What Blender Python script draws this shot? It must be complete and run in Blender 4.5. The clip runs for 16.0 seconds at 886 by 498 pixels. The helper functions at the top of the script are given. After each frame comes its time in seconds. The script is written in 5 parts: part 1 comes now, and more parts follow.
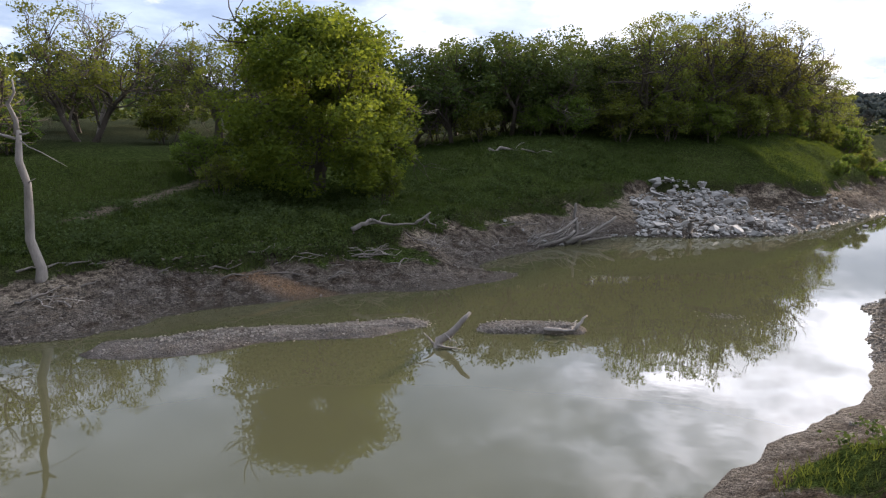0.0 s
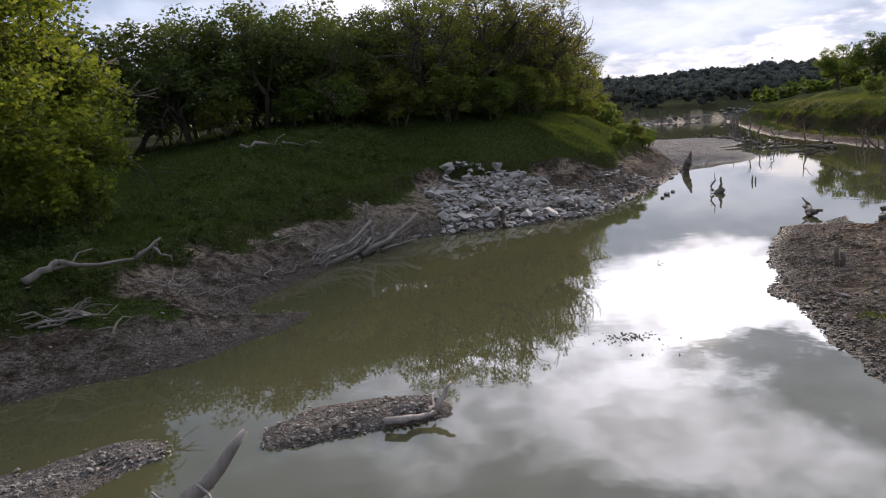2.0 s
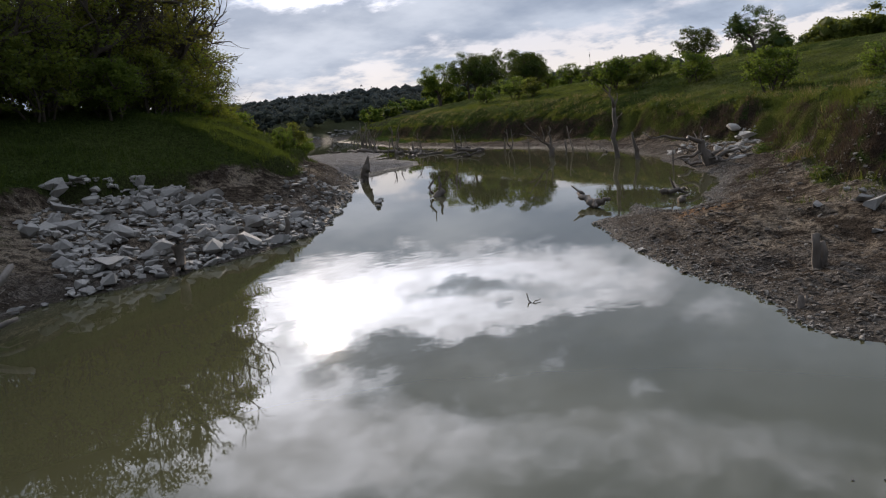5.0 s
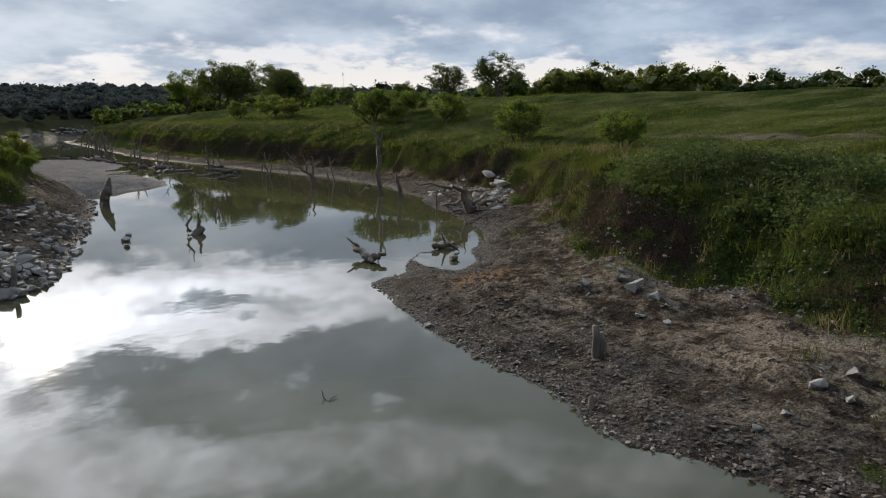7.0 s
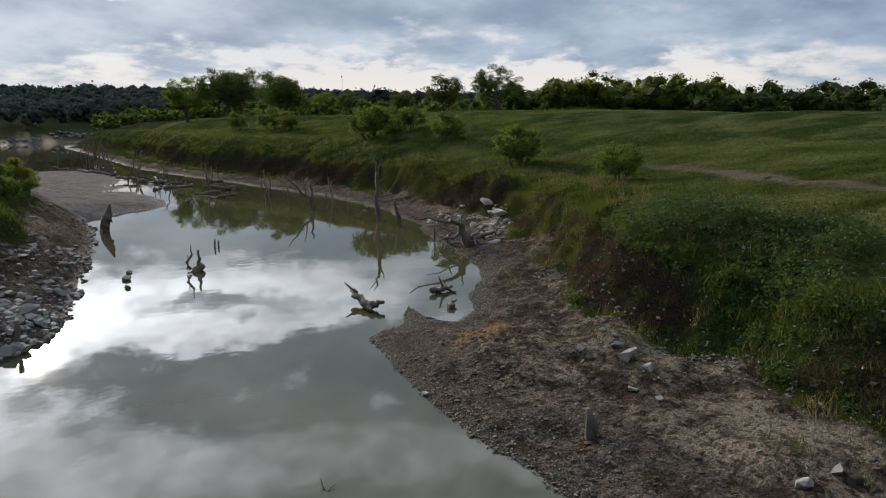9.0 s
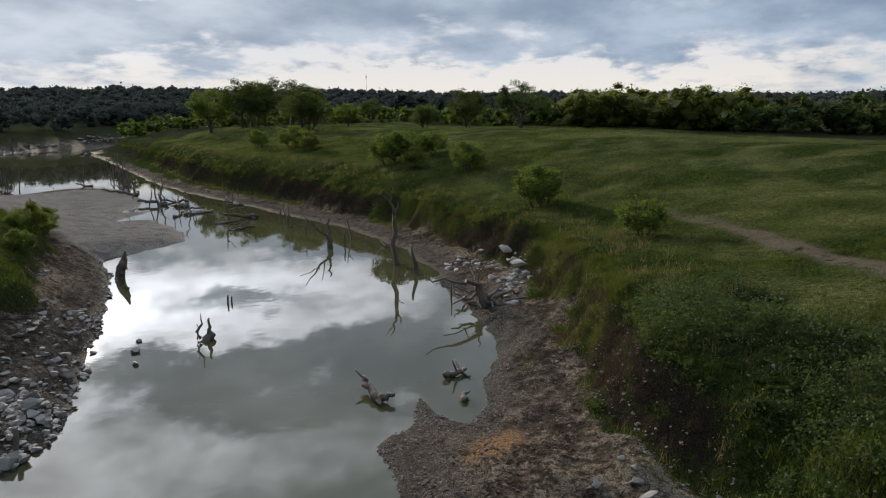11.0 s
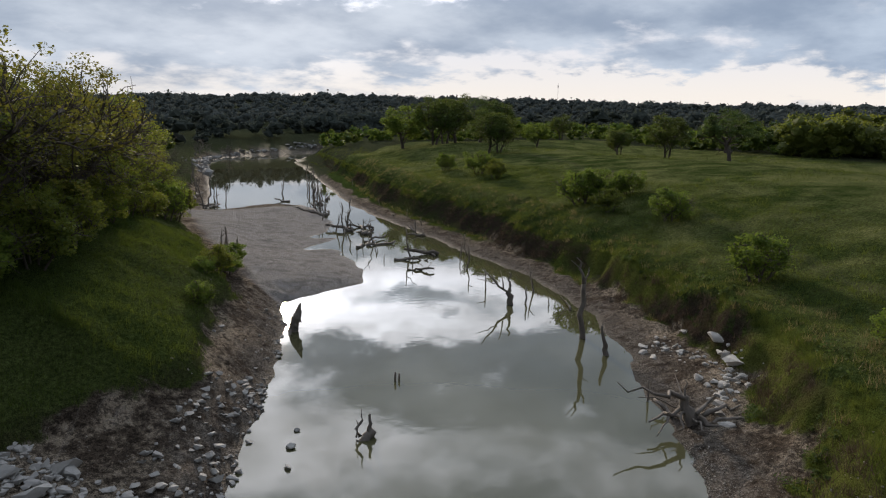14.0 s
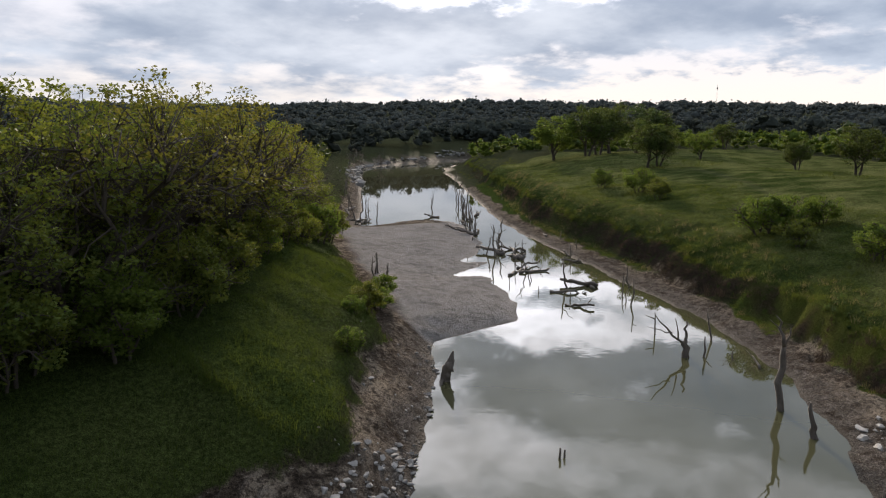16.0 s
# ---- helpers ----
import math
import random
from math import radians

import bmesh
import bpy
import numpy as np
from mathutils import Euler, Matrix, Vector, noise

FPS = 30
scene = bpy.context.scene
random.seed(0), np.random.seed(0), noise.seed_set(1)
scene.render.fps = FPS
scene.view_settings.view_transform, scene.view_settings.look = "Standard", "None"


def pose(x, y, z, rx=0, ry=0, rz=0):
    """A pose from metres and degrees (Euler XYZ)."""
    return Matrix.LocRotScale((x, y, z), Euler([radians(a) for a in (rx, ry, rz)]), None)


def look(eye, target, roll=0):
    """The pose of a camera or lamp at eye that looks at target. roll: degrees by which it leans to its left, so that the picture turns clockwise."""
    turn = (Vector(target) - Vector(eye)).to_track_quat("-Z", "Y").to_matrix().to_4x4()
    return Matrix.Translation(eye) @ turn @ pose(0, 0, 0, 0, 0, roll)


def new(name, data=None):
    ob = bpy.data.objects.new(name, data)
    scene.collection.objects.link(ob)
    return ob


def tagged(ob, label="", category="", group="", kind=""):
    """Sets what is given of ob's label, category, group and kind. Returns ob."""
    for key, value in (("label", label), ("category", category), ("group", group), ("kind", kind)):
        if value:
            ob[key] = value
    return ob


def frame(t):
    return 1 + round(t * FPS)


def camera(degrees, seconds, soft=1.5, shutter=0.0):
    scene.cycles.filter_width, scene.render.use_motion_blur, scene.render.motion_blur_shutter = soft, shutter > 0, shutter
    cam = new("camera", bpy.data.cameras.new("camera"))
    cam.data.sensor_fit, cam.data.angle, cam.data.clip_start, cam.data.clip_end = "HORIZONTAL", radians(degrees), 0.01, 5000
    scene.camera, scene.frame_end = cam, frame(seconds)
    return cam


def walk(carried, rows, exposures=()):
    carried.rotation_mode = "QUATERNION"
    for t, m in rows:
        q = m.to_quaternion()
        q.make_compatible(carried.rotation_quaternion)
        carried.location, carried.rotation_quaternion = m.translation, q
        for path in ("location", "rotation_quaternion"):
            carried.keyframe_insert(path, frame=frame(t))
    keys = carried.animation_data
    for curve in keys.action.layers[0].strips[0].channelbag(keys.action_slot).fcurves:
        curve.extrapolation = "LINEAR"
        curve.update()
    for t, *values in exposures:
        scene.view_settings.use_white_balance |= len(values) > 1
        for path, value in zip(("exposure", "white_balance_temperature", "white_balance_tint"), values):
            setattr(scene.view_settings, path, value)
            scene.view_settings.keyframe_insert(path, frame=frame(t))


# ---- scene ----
cam = camera(63.0, 16.0, 1.2)
PATH = [
    (0, (2.125, 2.253, 4.703), (2.076, 4.224, 4.369), 0.8),
    (0.5, (2.138, 4.08, 4.505), (2.206, 6.05, 4.169), -8.5),
    (1, (2.14, 6.022, 4.261), (2.452, 7.97, 3.932), -14.0),
    (1.5, (2.183, 7.887, 4.049), (2.671, 9.798, 3.716), -6.0),
    (2, (2.341, 9.715, 3.847), (2.921, 11.599, 3.512), -3.7),
    (2.5, (2.6, 11.666, 3.494), (3.364, 13.485, 3.166), -12.8),
    (3, (2.94, 13.52, 3.125), (3.903, 15.241, 2.794), -11.0),
    (3.5, (3.372, 15.429, 2.711), (4.52, 17.032, 2.378), -11.5),
    (3.7, (3.623, 16.116, 2.613), (4.842, 17.665, 2.274), -12.6),
    (5.8, (5.225, 20.396, 2.825), (6.755, 21.64, 2.488), -4.3),
    (6, (5.308, 20.45, 2.936), (6.916, 21.594, 2.607), -13.3),
    (6.5, (5.159, 20.457, 3.329), (6.965, 21.244, 2.984), -5.1),
    (7, (5.117, 20.468, 3.622), (6.934, 21.229, 3.276), -0.9),
    (7.5, (5.078, 20.454, 4.031), (6.896, 21.213, 3.685), -0.8),
    (8, (5.053, 20.439, 4.458), (6.872, 21.196, 4.115), -0.6),
    (8.5, (5.011, 20.42, 4.672), (6.83, 21.177, 4.327), -0.6),
    (9, (5.11, 20.423, 4.905), (6.929, 21.18, 4.562), -0.7),
    (11.5, (6.804, 20.74, 7.773), (8.591, 21.568, 7.426), -0.9),
    (12, (7.385, 21.01, 8.32), (9.162, 21.862, 7.978), -0.3),
    (12.5, (7.982, 21.384, 8.76), (9.715, 22.324, 8.427), 5.7),
    (13, (8.561, 21.854, 9.08), (10.209, 22.939, 8.755), 7.6),
    (13.5, (9.187, 22.318, 9.163), (10.747, 23.527, 8.839), 5.9),
    (14, (9.701, 22.855, 9.249), (11.235, 24.095, 8.921), 0.5),
    (14.5, (10.127, 23.497, 9.382), (11.628, 24.777, 9.054), 3.2),
    (15, (10.531, 24.245, 9.596), (11.923, 25.646, 9.282), 12.3),
    (15.5, (11.062, 25.041, 9.981), (12.346, 26.54, 9.659), 5.0),
    (16, (11.557, 25.705, 10.454), (12.814, 27.227, 10.136), 0.0),
]
EXPOSURE = [(t, stops, kelvin, tint) for t, stops, kelvin, tint in ((0, 0.85, 6700, 20), (1, 0.74, 6700, 21), (2.5, 0.08, 6700, 22), (3.5, -0.07, 6650, 22), (6, -0.24, 6650, 14), (7.5, -0.17, 6600, 13), (9, -0.28, 6600, 13), (12.5, -0.29, 6600, 13), (16, 0.03, 6850, 17))]
walk(cam, [(t, look(eye, target, roll)) for t, eye, target, roll in PATH], EXPOSURE)

# ---- world, sun and exposure ----
SUN_AZ, SUN_EL = 37.0, 14.5
SUN_DIR = Vector((math.sin(radians(SUN_AZ)) * math.cos(radians(SUN_EL)),
                  math.cos(radians(SUN_AZ)) * math.cos(radians(SUN_EL)), math.sin(radians(SUN_EL))))


class Nodes:
    """Short hand for building node trees."""

    def __init__(self, tree):
        self.tree = tree
        tree.nodes.clear()

    def add(self, kind, **props):
        n = self.tree.nodes.new(kind)
        for key, value in props.items():
            setattr(n, key, value)
        return n

    def put(self, socket, value):
        if value is None:
            return
        if isinstance(value, bpy.types.NodeSocket):
            self.tree.links.new(value, socket)
        else:
            socket.default_value = value

    def math(self, op, a, b=None, c=None, clamp=False):
        n = self.add("ShaderNodeMath", operation=op, use_clamp=clamp)
        for i, v in enumerate((a, b, c)):
            self.put(n.inputs[i], v)
        return n.outputs[0]

    def vmath(self, op, a, b=None):
        n = self.add("ShaderNodeVectorMath", operation=op)
        self.put(n.inputs[0], a)
        self.put(n.inputs[1], b)
        return n

    def mix(self, f, a, b, blend="MIX"):
        n = self.add("ShaderNodeMix", data_type="RGBA", blend_type=blend)
        self.put(n.inputs["Factor"], f)
        ins = [s for s in n.inputs if s.type == "RGBA"]
        for s, v in zip(ins, (a, b)):
            self.put(s, (*v, 1) if isinstance(v, tuple) and len(v) == 3 else v)
        return [s for s in n.outputs if s.type == "RGBA"][0]

    def ramp(self, f, lo, hi, a=0.0, b=1.0):
        n = self.add("ShaderNodeMapRange", interpolation_type="SMOOTHSTEP")
        for i, v in enumerate((f, lo, hi, a, b)):
            self.put(n.inputs[i], v)
        return n.outputs[0]

    def noise(self, vec, scale, detail=4.0, rough=0.55, dist=0.0):
        n = self.add("ShaderNodeTexNoise")
        self.put(n.inputs["Vector"], vec)
        for key, v in (("Scale", scale), ("Detail", detail), ("Roughness", rough), ("Distortion", dist)):
            self.put(n.inputs[key], v)
        return n.outputs["Fac"]

    def voronoi(self, vec, scale, feature="F1", out="Distance"):
        n = self.add("ShaderNodeTexVoronoi", feature=feature)
        self.put(n.inputs["Vector"], vec)
        self.put(n.inputs["Scale"], scale)
        return n.outputs[out]

    def gauss(self, v, centre, width):
        u = self.math("DIVIDE", self.math("SUBTRACT", v, centre), width)
        return self.math("EXPONENT", self.math("MULTIPLY", self.math("MULTIPLY", u, u), -1.0))


def make_world():
    world = bpy.data.worlds.new("sky")
    scene.world = world
    world.use_nodes = True
    N = Nodes(world.node_tree)
    d = N.add("ShaderNodeTexCoord").outputs["Generated"]
    xyz = N.add("ShaderNodeSeparateXYZ")
    N.put(xyz.inputs[0], d)
    x, y, z = xyz.outputs
    el = N.math("MULTIPLY", N.math("ARCSINE", z), 57.29578)
    az = N.math("MULTIPLY", N.math("ARCTAN2", x, y), 57.29578)
    # the deck is a level sheet: its billows shrink towards the horizon
    lift_z = N.math("ADD", N.math("MAXIMUM", z, 0.0), 0.24)
    flat = N.add("ShaderNodeCombineXYZ")
    N.put(flat.inputs[0], N.math("DIVIDE", x, lift_z))
    N.put(flat.inputs[1], N.math("DIVIDE", y, lift_z))
    plane = flat.outputs[0]
    other = N.vmath("ADD", plane, (7.3, 3.1, 0.0)).outputs[0]
    big = N.noise(plane, 1.1, 4.0, 0.5)
    fine = N.noise(plane, 3.0, 9.0, 0.55, 0.1)
    fine_b = N.noise(other, 2.8, 8.0, 0.58)
    tear = N.noise(other, 7.0, 6.0, 0.6)
    el_w = N.math("ADD", N.math("ADD", el, N.math("MULTIPLY", N.math("SUBTRACT", fine, 0.5), 7.0)), N.math("MULTIPLY", N.math("SUBTRACT", tear, 0.5), 4.0))
    az_w = N.math("ADD", az, N.math("MULTIPLY", N.math("SUBTRACT", fine_b, 0.5), 22.0))
    # cover: the grey cloud deck with brighter gaps
    cover = N.math("ADD", N.math("MULTIPLY", big, 0.50), N.math("MULTIPLY", fine, 0.72))

    def mass(az0, el0, wa, we, amount, cover):
        g = N.math("MULTIPLY", N.gauss(az_w, az0, wa), N.gauss(el_w, el0, we))
        return N.math("ADD", cover, N.math("MULTIPLY", g, amount))

    for m in CLOUDS:
        cover = mass(*m, cover)
    shade = N.ramp(cover, 0.40, 0.70)
    sdot = N.vmath("DOT_PRODUCT", d, tuple(SUN_DIR)).outputs["Value"]
    ang = N.math("MULTIPLY", N.math("ARCCOSINE", N.math("MINIMUM", sdot, 0.99999)), 57.29578)
    bright = N.mix(N.gauss(el, 1.0, 4.0), (0.66, 0.71, 0.78), (0.80, 0.775, 0.71))
    dark = N.mix(N.gauss(ang, 0.0, 45.0), (0.25, 0.345, 0.465), (0.37, 0.445, 0.53))
    # streaks and billows inside the deck
    billow = N.noise(plane, 1.9, 8.0, 0.55)
    rag = N.noise(plane, 9.0, 7.0, 0.6, 0.2)
    puff = N.noise(other, 4.8, 8.0, 0.60, 0.2)
    dark = N.mix(N.ramp(billow, 0.33, 0.70), N.mix(1.0, dark, (0.78, 0.81, 0.86), "MULTIPLY"), N.mix(1.0, dark, (1.50, 1.42, 1.34), "MULTIPLY"))
    shade = N.math("MULTIPLY", shade, N.ramp(puff, 0.60, 0.78, 1.0, 0.45))
    deck = N.mix(shade, bright, dark)
    sky = N.add("ShaderNodeTexSky", sky_type="NISHITA", sun_disc=False,
                sun_elevation=radians(SUN_EL), sun_rotation=radians(SUN_AZ))
    clear = N.mix(1.0, sky.outputs[0], (0.07, 0.07, 0.07), "MULTIPLY")
    col = N.mix(N.ramp(cover, -0.10, 0.02), clear, deck)
    # the deck is thin and brighter high up on the sun's side
    high = N.math("MULTIPLY", N.ramp(el, 12.0, 19.0), N.gauss(ang, 0.0, 55.0))
    lift = N.math("MAXIMUM", high, N.math("MULTIPLY", N.ramp(el, 8.0, 14.0), N.gauss(az, 41.0, 20.0)))
    gain = N.math("ADD", 1.0, N.math("MULTIPLY", lift, N.math("MULTIPLY", N.ramp(N.math("ADD", N.math("MULTIPLY", puff, 0.6), N.math("MULTIPLY", rag, 0.4)), 0.36, 0.62, 0.62, 1.3), N.math("SUBTRACT", 3.5, N.math("MULTIPLY", shade, 3.0)))))
    gain = N.math("ADD", gain, N.math("MULTIPLY", N.math("MULTIPLY", N.ramp(el, 23.0, 31.0), N.gauss(az, 46.0, 30.0)), 1.1))
    gain = N.math("MULTIPLY", gain, N.ramp(ang, 45.0, 110.0, 1.0, 0.68))
    lit = N.vmath("SCALE", col)
    N.put(lit.inputs["Scale"], gain)
    wide = N.math("MULTIPLY", N.gauss(ang, 0.0, 8.0), 0.4)
    near = N.math("MULTIPLY", N.math("ADD", N.math("MULTIPLY", N.gauss(ang, 0.0, 3.2), 1.4), N.math("MULTIPLY", N.gauss(ang, 0.0, 1.7), 3.0)), N.ramp(N.math("ADD", N.math("MULTIPLY", rag, 0.6), N.math("MULTIPLY", puff, 0.4)), 0.38, 0.60, 0.12, 1.15))
    thin = N.math("SUBTRACT", 1.15, N.math("MULTIPLY", shade, 0.9))
    glow = N.math("MULTIPLY", N.math("ADD", wide, near), thin)
    gl = N.add("ShaderNodeCombineXYZ")
    for i, k in enumerate((1.0, 0.97, 0.90)):
        N.put(gl.inputs[i], N.math("MULTIPLY", glow, k))
    total = N.vmath("ADD", lit.outputs[0], gl.outputs[0]).outputs[0]
    bg = N.add("ShaderNodeBackground")
    N.put(bg.inputs[0], total)
    bg.inputs[1].default_value = SKY_STRENGTH
    out = N.add("ShaderNodeOutputWorld")
    N.put(out.inputs[0], bg.outputs[0])


# cloud masses: azimuth, elevation, half widths, how much darker (minus: gaps)
CLOUDS = [
    (62, 7.9, 40, 2.0, 0.20), (47, 11.4, 15, 1.4, -0.34), (46, 13.0, 9, 1.0, 0.09), (47, 15.2, 14, 1.1, -0.30), (37, 14.5, 6, 2.8, -0.34),
    (48, 22, 60, 7, -0.19), (51, 20.0, 11, 3.0, 0.66), (70, 20, 14, 4, 0.46), (64, 3.1, 19, 1.5, -0.42), (86, 2.8, 14, 1.3, -0.14), (23, 3.6, 8, 1.6, -0.12),
    (38, 6.3, 9, 2.2, 0.20), (-8, 22, 26, 10, 0.22), (-20, 7, 12, 4, 0.16), (11, 9.5, 5, 2.4, -0.22), (22, 7.2, 6, 2.0, 0.14), (60, 34, 14, 4, 0.3), (30, 30, 10, 3, 0.2),
]
SKY_STRENGTH = 1.30
make_world()
sun_lamp = bpy.data.lights.new("sun", "SUN")
sun_lamp.energy, sun_lamp.angle, sun_lamp.color = 5.0, radians(3.5), (1.0, 0.90, 0.74)
sun = new("sun", sun_lamp)
sun.matrix_world = look((0, 0, 60), Vector((0, 0, 60)) - SUN_DIR)


# ---- materials ----
def material(name):
    m = bpy.data.materials.new(name)
    m.use_nodes = True
    return m, Nodes(m.node_tree)


def surface(N, colour, rough=0.9, height=None, bump=0.3, dist=0.05, spec=0.3):
    b = N.add("ShaderNodeBsdfPrincipled")
    N.put(b.inputs["Base Color"], colour if isinstance(colour, bpy.types.NodeSocket) else (*colour, 1))
    N.put(b.inputs["Roughness"], rough)
    N.put(b.inputs["Specular IOR Level"], spec)
    if height is not None:
        n = N.add("ShaderNodeBump")
        n.inputs["Strength"].default_value, n.inputs["Distance"].default_value = bump, dist
        N.put(n.inputs["Height"], height)
        N.put(b.inputs["Normal"], n.outputs[0])
    return b


def finish(N, shader):
    out = N.add("ShaderNodeOutputMaterial")
    N.put(out.inputs[0], shader)


def where(N):
    return N.add("ShaderNodeNewGeometry").outputs["Position"]


def attribute(N, name):
    return N.add("ShaderNodeAttribute", attribute_name=name).outputs["Fac"]


def ground_material():
    m, N = material("bank_ground")
    p = where(N)
    n1, n2, n3 = N.noise(p, 0.35, 5), N.noise(p, 2.3, 6, 0.65), N.noise(p, 11.0, 5, 0.7)
    mud = N.mix(n2, (0.028, 0.021, 0.016), (0.110, 0.085, 0.062))
    mud = N.mix(N.ramp(N.math("ADD", N.math("MULTIPLY", n1, 0.55), N.math("MULTIPLY", n2, 0.45)), 0.45, 0.55), mud, N.mix(n3, (0.130, 0.102, 0.074), (0.30, 0.245, 0.185)))
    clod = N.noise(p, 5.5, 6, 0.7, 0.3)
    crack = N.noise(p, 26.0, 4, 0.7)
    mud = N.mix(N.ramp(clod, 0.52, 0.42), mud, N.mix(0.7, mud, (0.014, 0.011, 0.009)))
    mud = N.mix(N.ramp(clod, 0.58, 0.68), mud, (0.20, 0.175, 0.145))
    lines = N.add("ShaderNodeCombineXYZ")
    N.put(lines.inputs[0], N.math("MULTIPLY", attribute(N, "shore"), 2.6))
    N.put(lines.inputs[1], N.math("MULTIPLY", n1, 2.5))
    strand = N.noise(lines.outputs[0], 1.0, 5, 0.65)
    mud = N.mix(N.ramp(strand, 0.50, 0.36), mud, N.mix(0.45, mud, (0.020, 0.016, 0.013)))
    mud = N.mix(N.ramp(strand, 0.56, 0.70), mud, N.mix(0.5, mud, (0.19, 0.165, 0.14)))
    peb_col = N.voronoi(p, 17.0, out="Color")
    grey = N.add("ShaderNodeRGBToBW")
    N.put(grey.inputs[0], peb_col)
    gravel = N.mix(grey.outputs[0], (0.028, 0.023, 0.019), (0.185, 0.160, 0.136))
    gravel = N.mix(N.ramp(n2, 0.35, 0.6), (0.050, 0.041, 0.034), gravel)
    gmask = N.math("MULTIPLY", attribute(N, "gravel"), N.ramp(N.math("ADD", n2, N.math("MULTIPLY", n1, 0.4)), 0.5, 0.75), clamp=True)
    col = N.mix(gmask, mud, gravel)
    col = N.mix(attribute(N, "sand"), col, N.mix(n3, (0.17, 0.095, 0.05), (0.26, 0.16, 0.09)))
    silt = N.mix(n3, (0.165, 0.152, 0.140), (0.285, 0.265, 0.245))
    silt = N.mix(N.ramp(N.noise(p, 0.7, 4, 0.6, 1.5), 0.45, 0.62), silt, N.mix(0.5, silt, (0.09, 0.08, 0.07)))
    bar = attribute(N, "bar")
    col = N.mix(N.math("MULTIPLY", bar, 0.9), col, silt)
    gmask = N.math("MULTIPLY", gmask, N.math("SUBTRACT", 1.0, bar))
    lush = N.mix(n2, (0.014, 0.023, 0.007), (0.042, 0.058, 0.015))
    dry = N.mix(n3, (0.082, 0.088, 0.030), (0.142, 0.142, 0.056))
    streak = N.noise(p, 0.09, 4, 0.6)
    dry_unshaded = attribute(N, "dry_unshaded")
    grass = N.mix(N.math("MULTIPLY", N.ramp(n1, 0.38, 0.72), dry_unshaded), lush, N.mix(0.75, lush, dry))
    grass = N.mix(N.math("MULTIPLY", N.ramp(streak, 0.40, 0.66), dry_unshaded), grass, N.mix(0.6, grass, dry))
    tuft = N.ramp(N.noise(p, 7.0, 6, 0.75), 0.34, 0.66, 0.55, 1.5)
    worn = N.vmath("SCALE", grass)
    N.put(worn.inputs["Scale"], tuft)
    grass = worn.outputs[0]
    # bare earth of the cut face, its colour lowered for the lip's shade
    shaded_soil = N.mix(n3, (0.014, 0.010, 0.008), (0.046, 0.034, 0.025))
    grass = N.mix(N.math("MULTIPLY", attribute(N, "shaded_soil"), N.ramp(n2, 0.34, 0.5), clamp=True), grass, shaded_soil)
    grass = N.mix(N.math("MULTIPLY", attribute(N, "moss"), 0.55), grass, N.mix(n2, (0.050, 0.068, 0.010), (0.115, 0.125, 0.022)))
    track = N.mix(n3, (0.085, 0.070, 0.050), (0.16, 0.13, 0.095))
    grass = N.mix(N.math("MULTIPLY", attribute(N, "track"), N.ramp(n2, 0.30, 0.52), clamp=True), grass, track)
    edge = N.ramp(N.math("ADD", attribute(N, "grass"), N.math("MULTIPLY", N.math("SUBTRACT", n2, 0.5), 0.9)), 0.38, 0.62)
    col = N.mix(edge, col, grass)
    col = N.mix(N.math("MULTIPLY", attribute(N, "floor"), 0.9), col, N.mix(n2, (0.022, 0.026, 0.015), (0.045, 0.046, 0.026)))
    fleck = N.vmath("SCALE", col)
    N.put(fleck.inputs["Scale"], N.ramp(N.noise(p, 30.0, 4, 0.75), 0.34, 0.66, 0.45, 1.6))
    col = fleck.outputs[0]
    wet = attribute(N, "wet")
    col = N.mix(N.math("MULTIPLY", wet, 0.55), col, (0.035, 0.028, 0.02))
    rough = N.math("SUBTRACT", 0.95, N.math("MULTIPLY", wet, 0.2))
    peb = N.voronoi(p, 17.0)
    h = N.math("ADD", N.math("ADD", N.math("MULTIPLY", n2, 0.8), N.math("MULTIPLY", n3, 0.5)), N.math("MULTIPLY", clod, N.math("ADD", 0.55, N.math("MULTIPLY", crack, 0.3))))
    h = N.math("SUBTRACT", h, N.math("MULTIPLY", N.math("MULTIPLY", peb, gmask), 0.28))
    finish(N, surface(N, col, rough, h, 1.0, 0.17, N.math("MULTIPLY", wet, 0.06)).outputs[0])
    return m


def water_material():
    m, N = material("muddy_water")
    p = where(N)
    n = N.noise(p, 0.12, 3)
    col = N.mix(n, (0.052, 0.050, 0.024), (0.070, 0.067, 0.034))
    rip = N.add("ShaderNodeMapping")
    rip.inputs["Scale"].default_value = (1.0, 1.0, 0.0)
    N.put(rip.inputs["Vector"], p)
    fine = N.noise(rip.outputs[0], 2.2, 2, 0.4)
    slow = N.noise(rip.outputs[0], 0.25, 2, 0.4)
    h = N.math("MULTIPLY", fine, N.ramp(slow, 0.40, 0.70, 0.15, 1.0))
    b = surface(N, col, 0.02, h, 0.11, 0.02, 0.5)
    b.inputs["IOR"].default_value = 1.33
    finish(N, b.outputs[0])
    return m


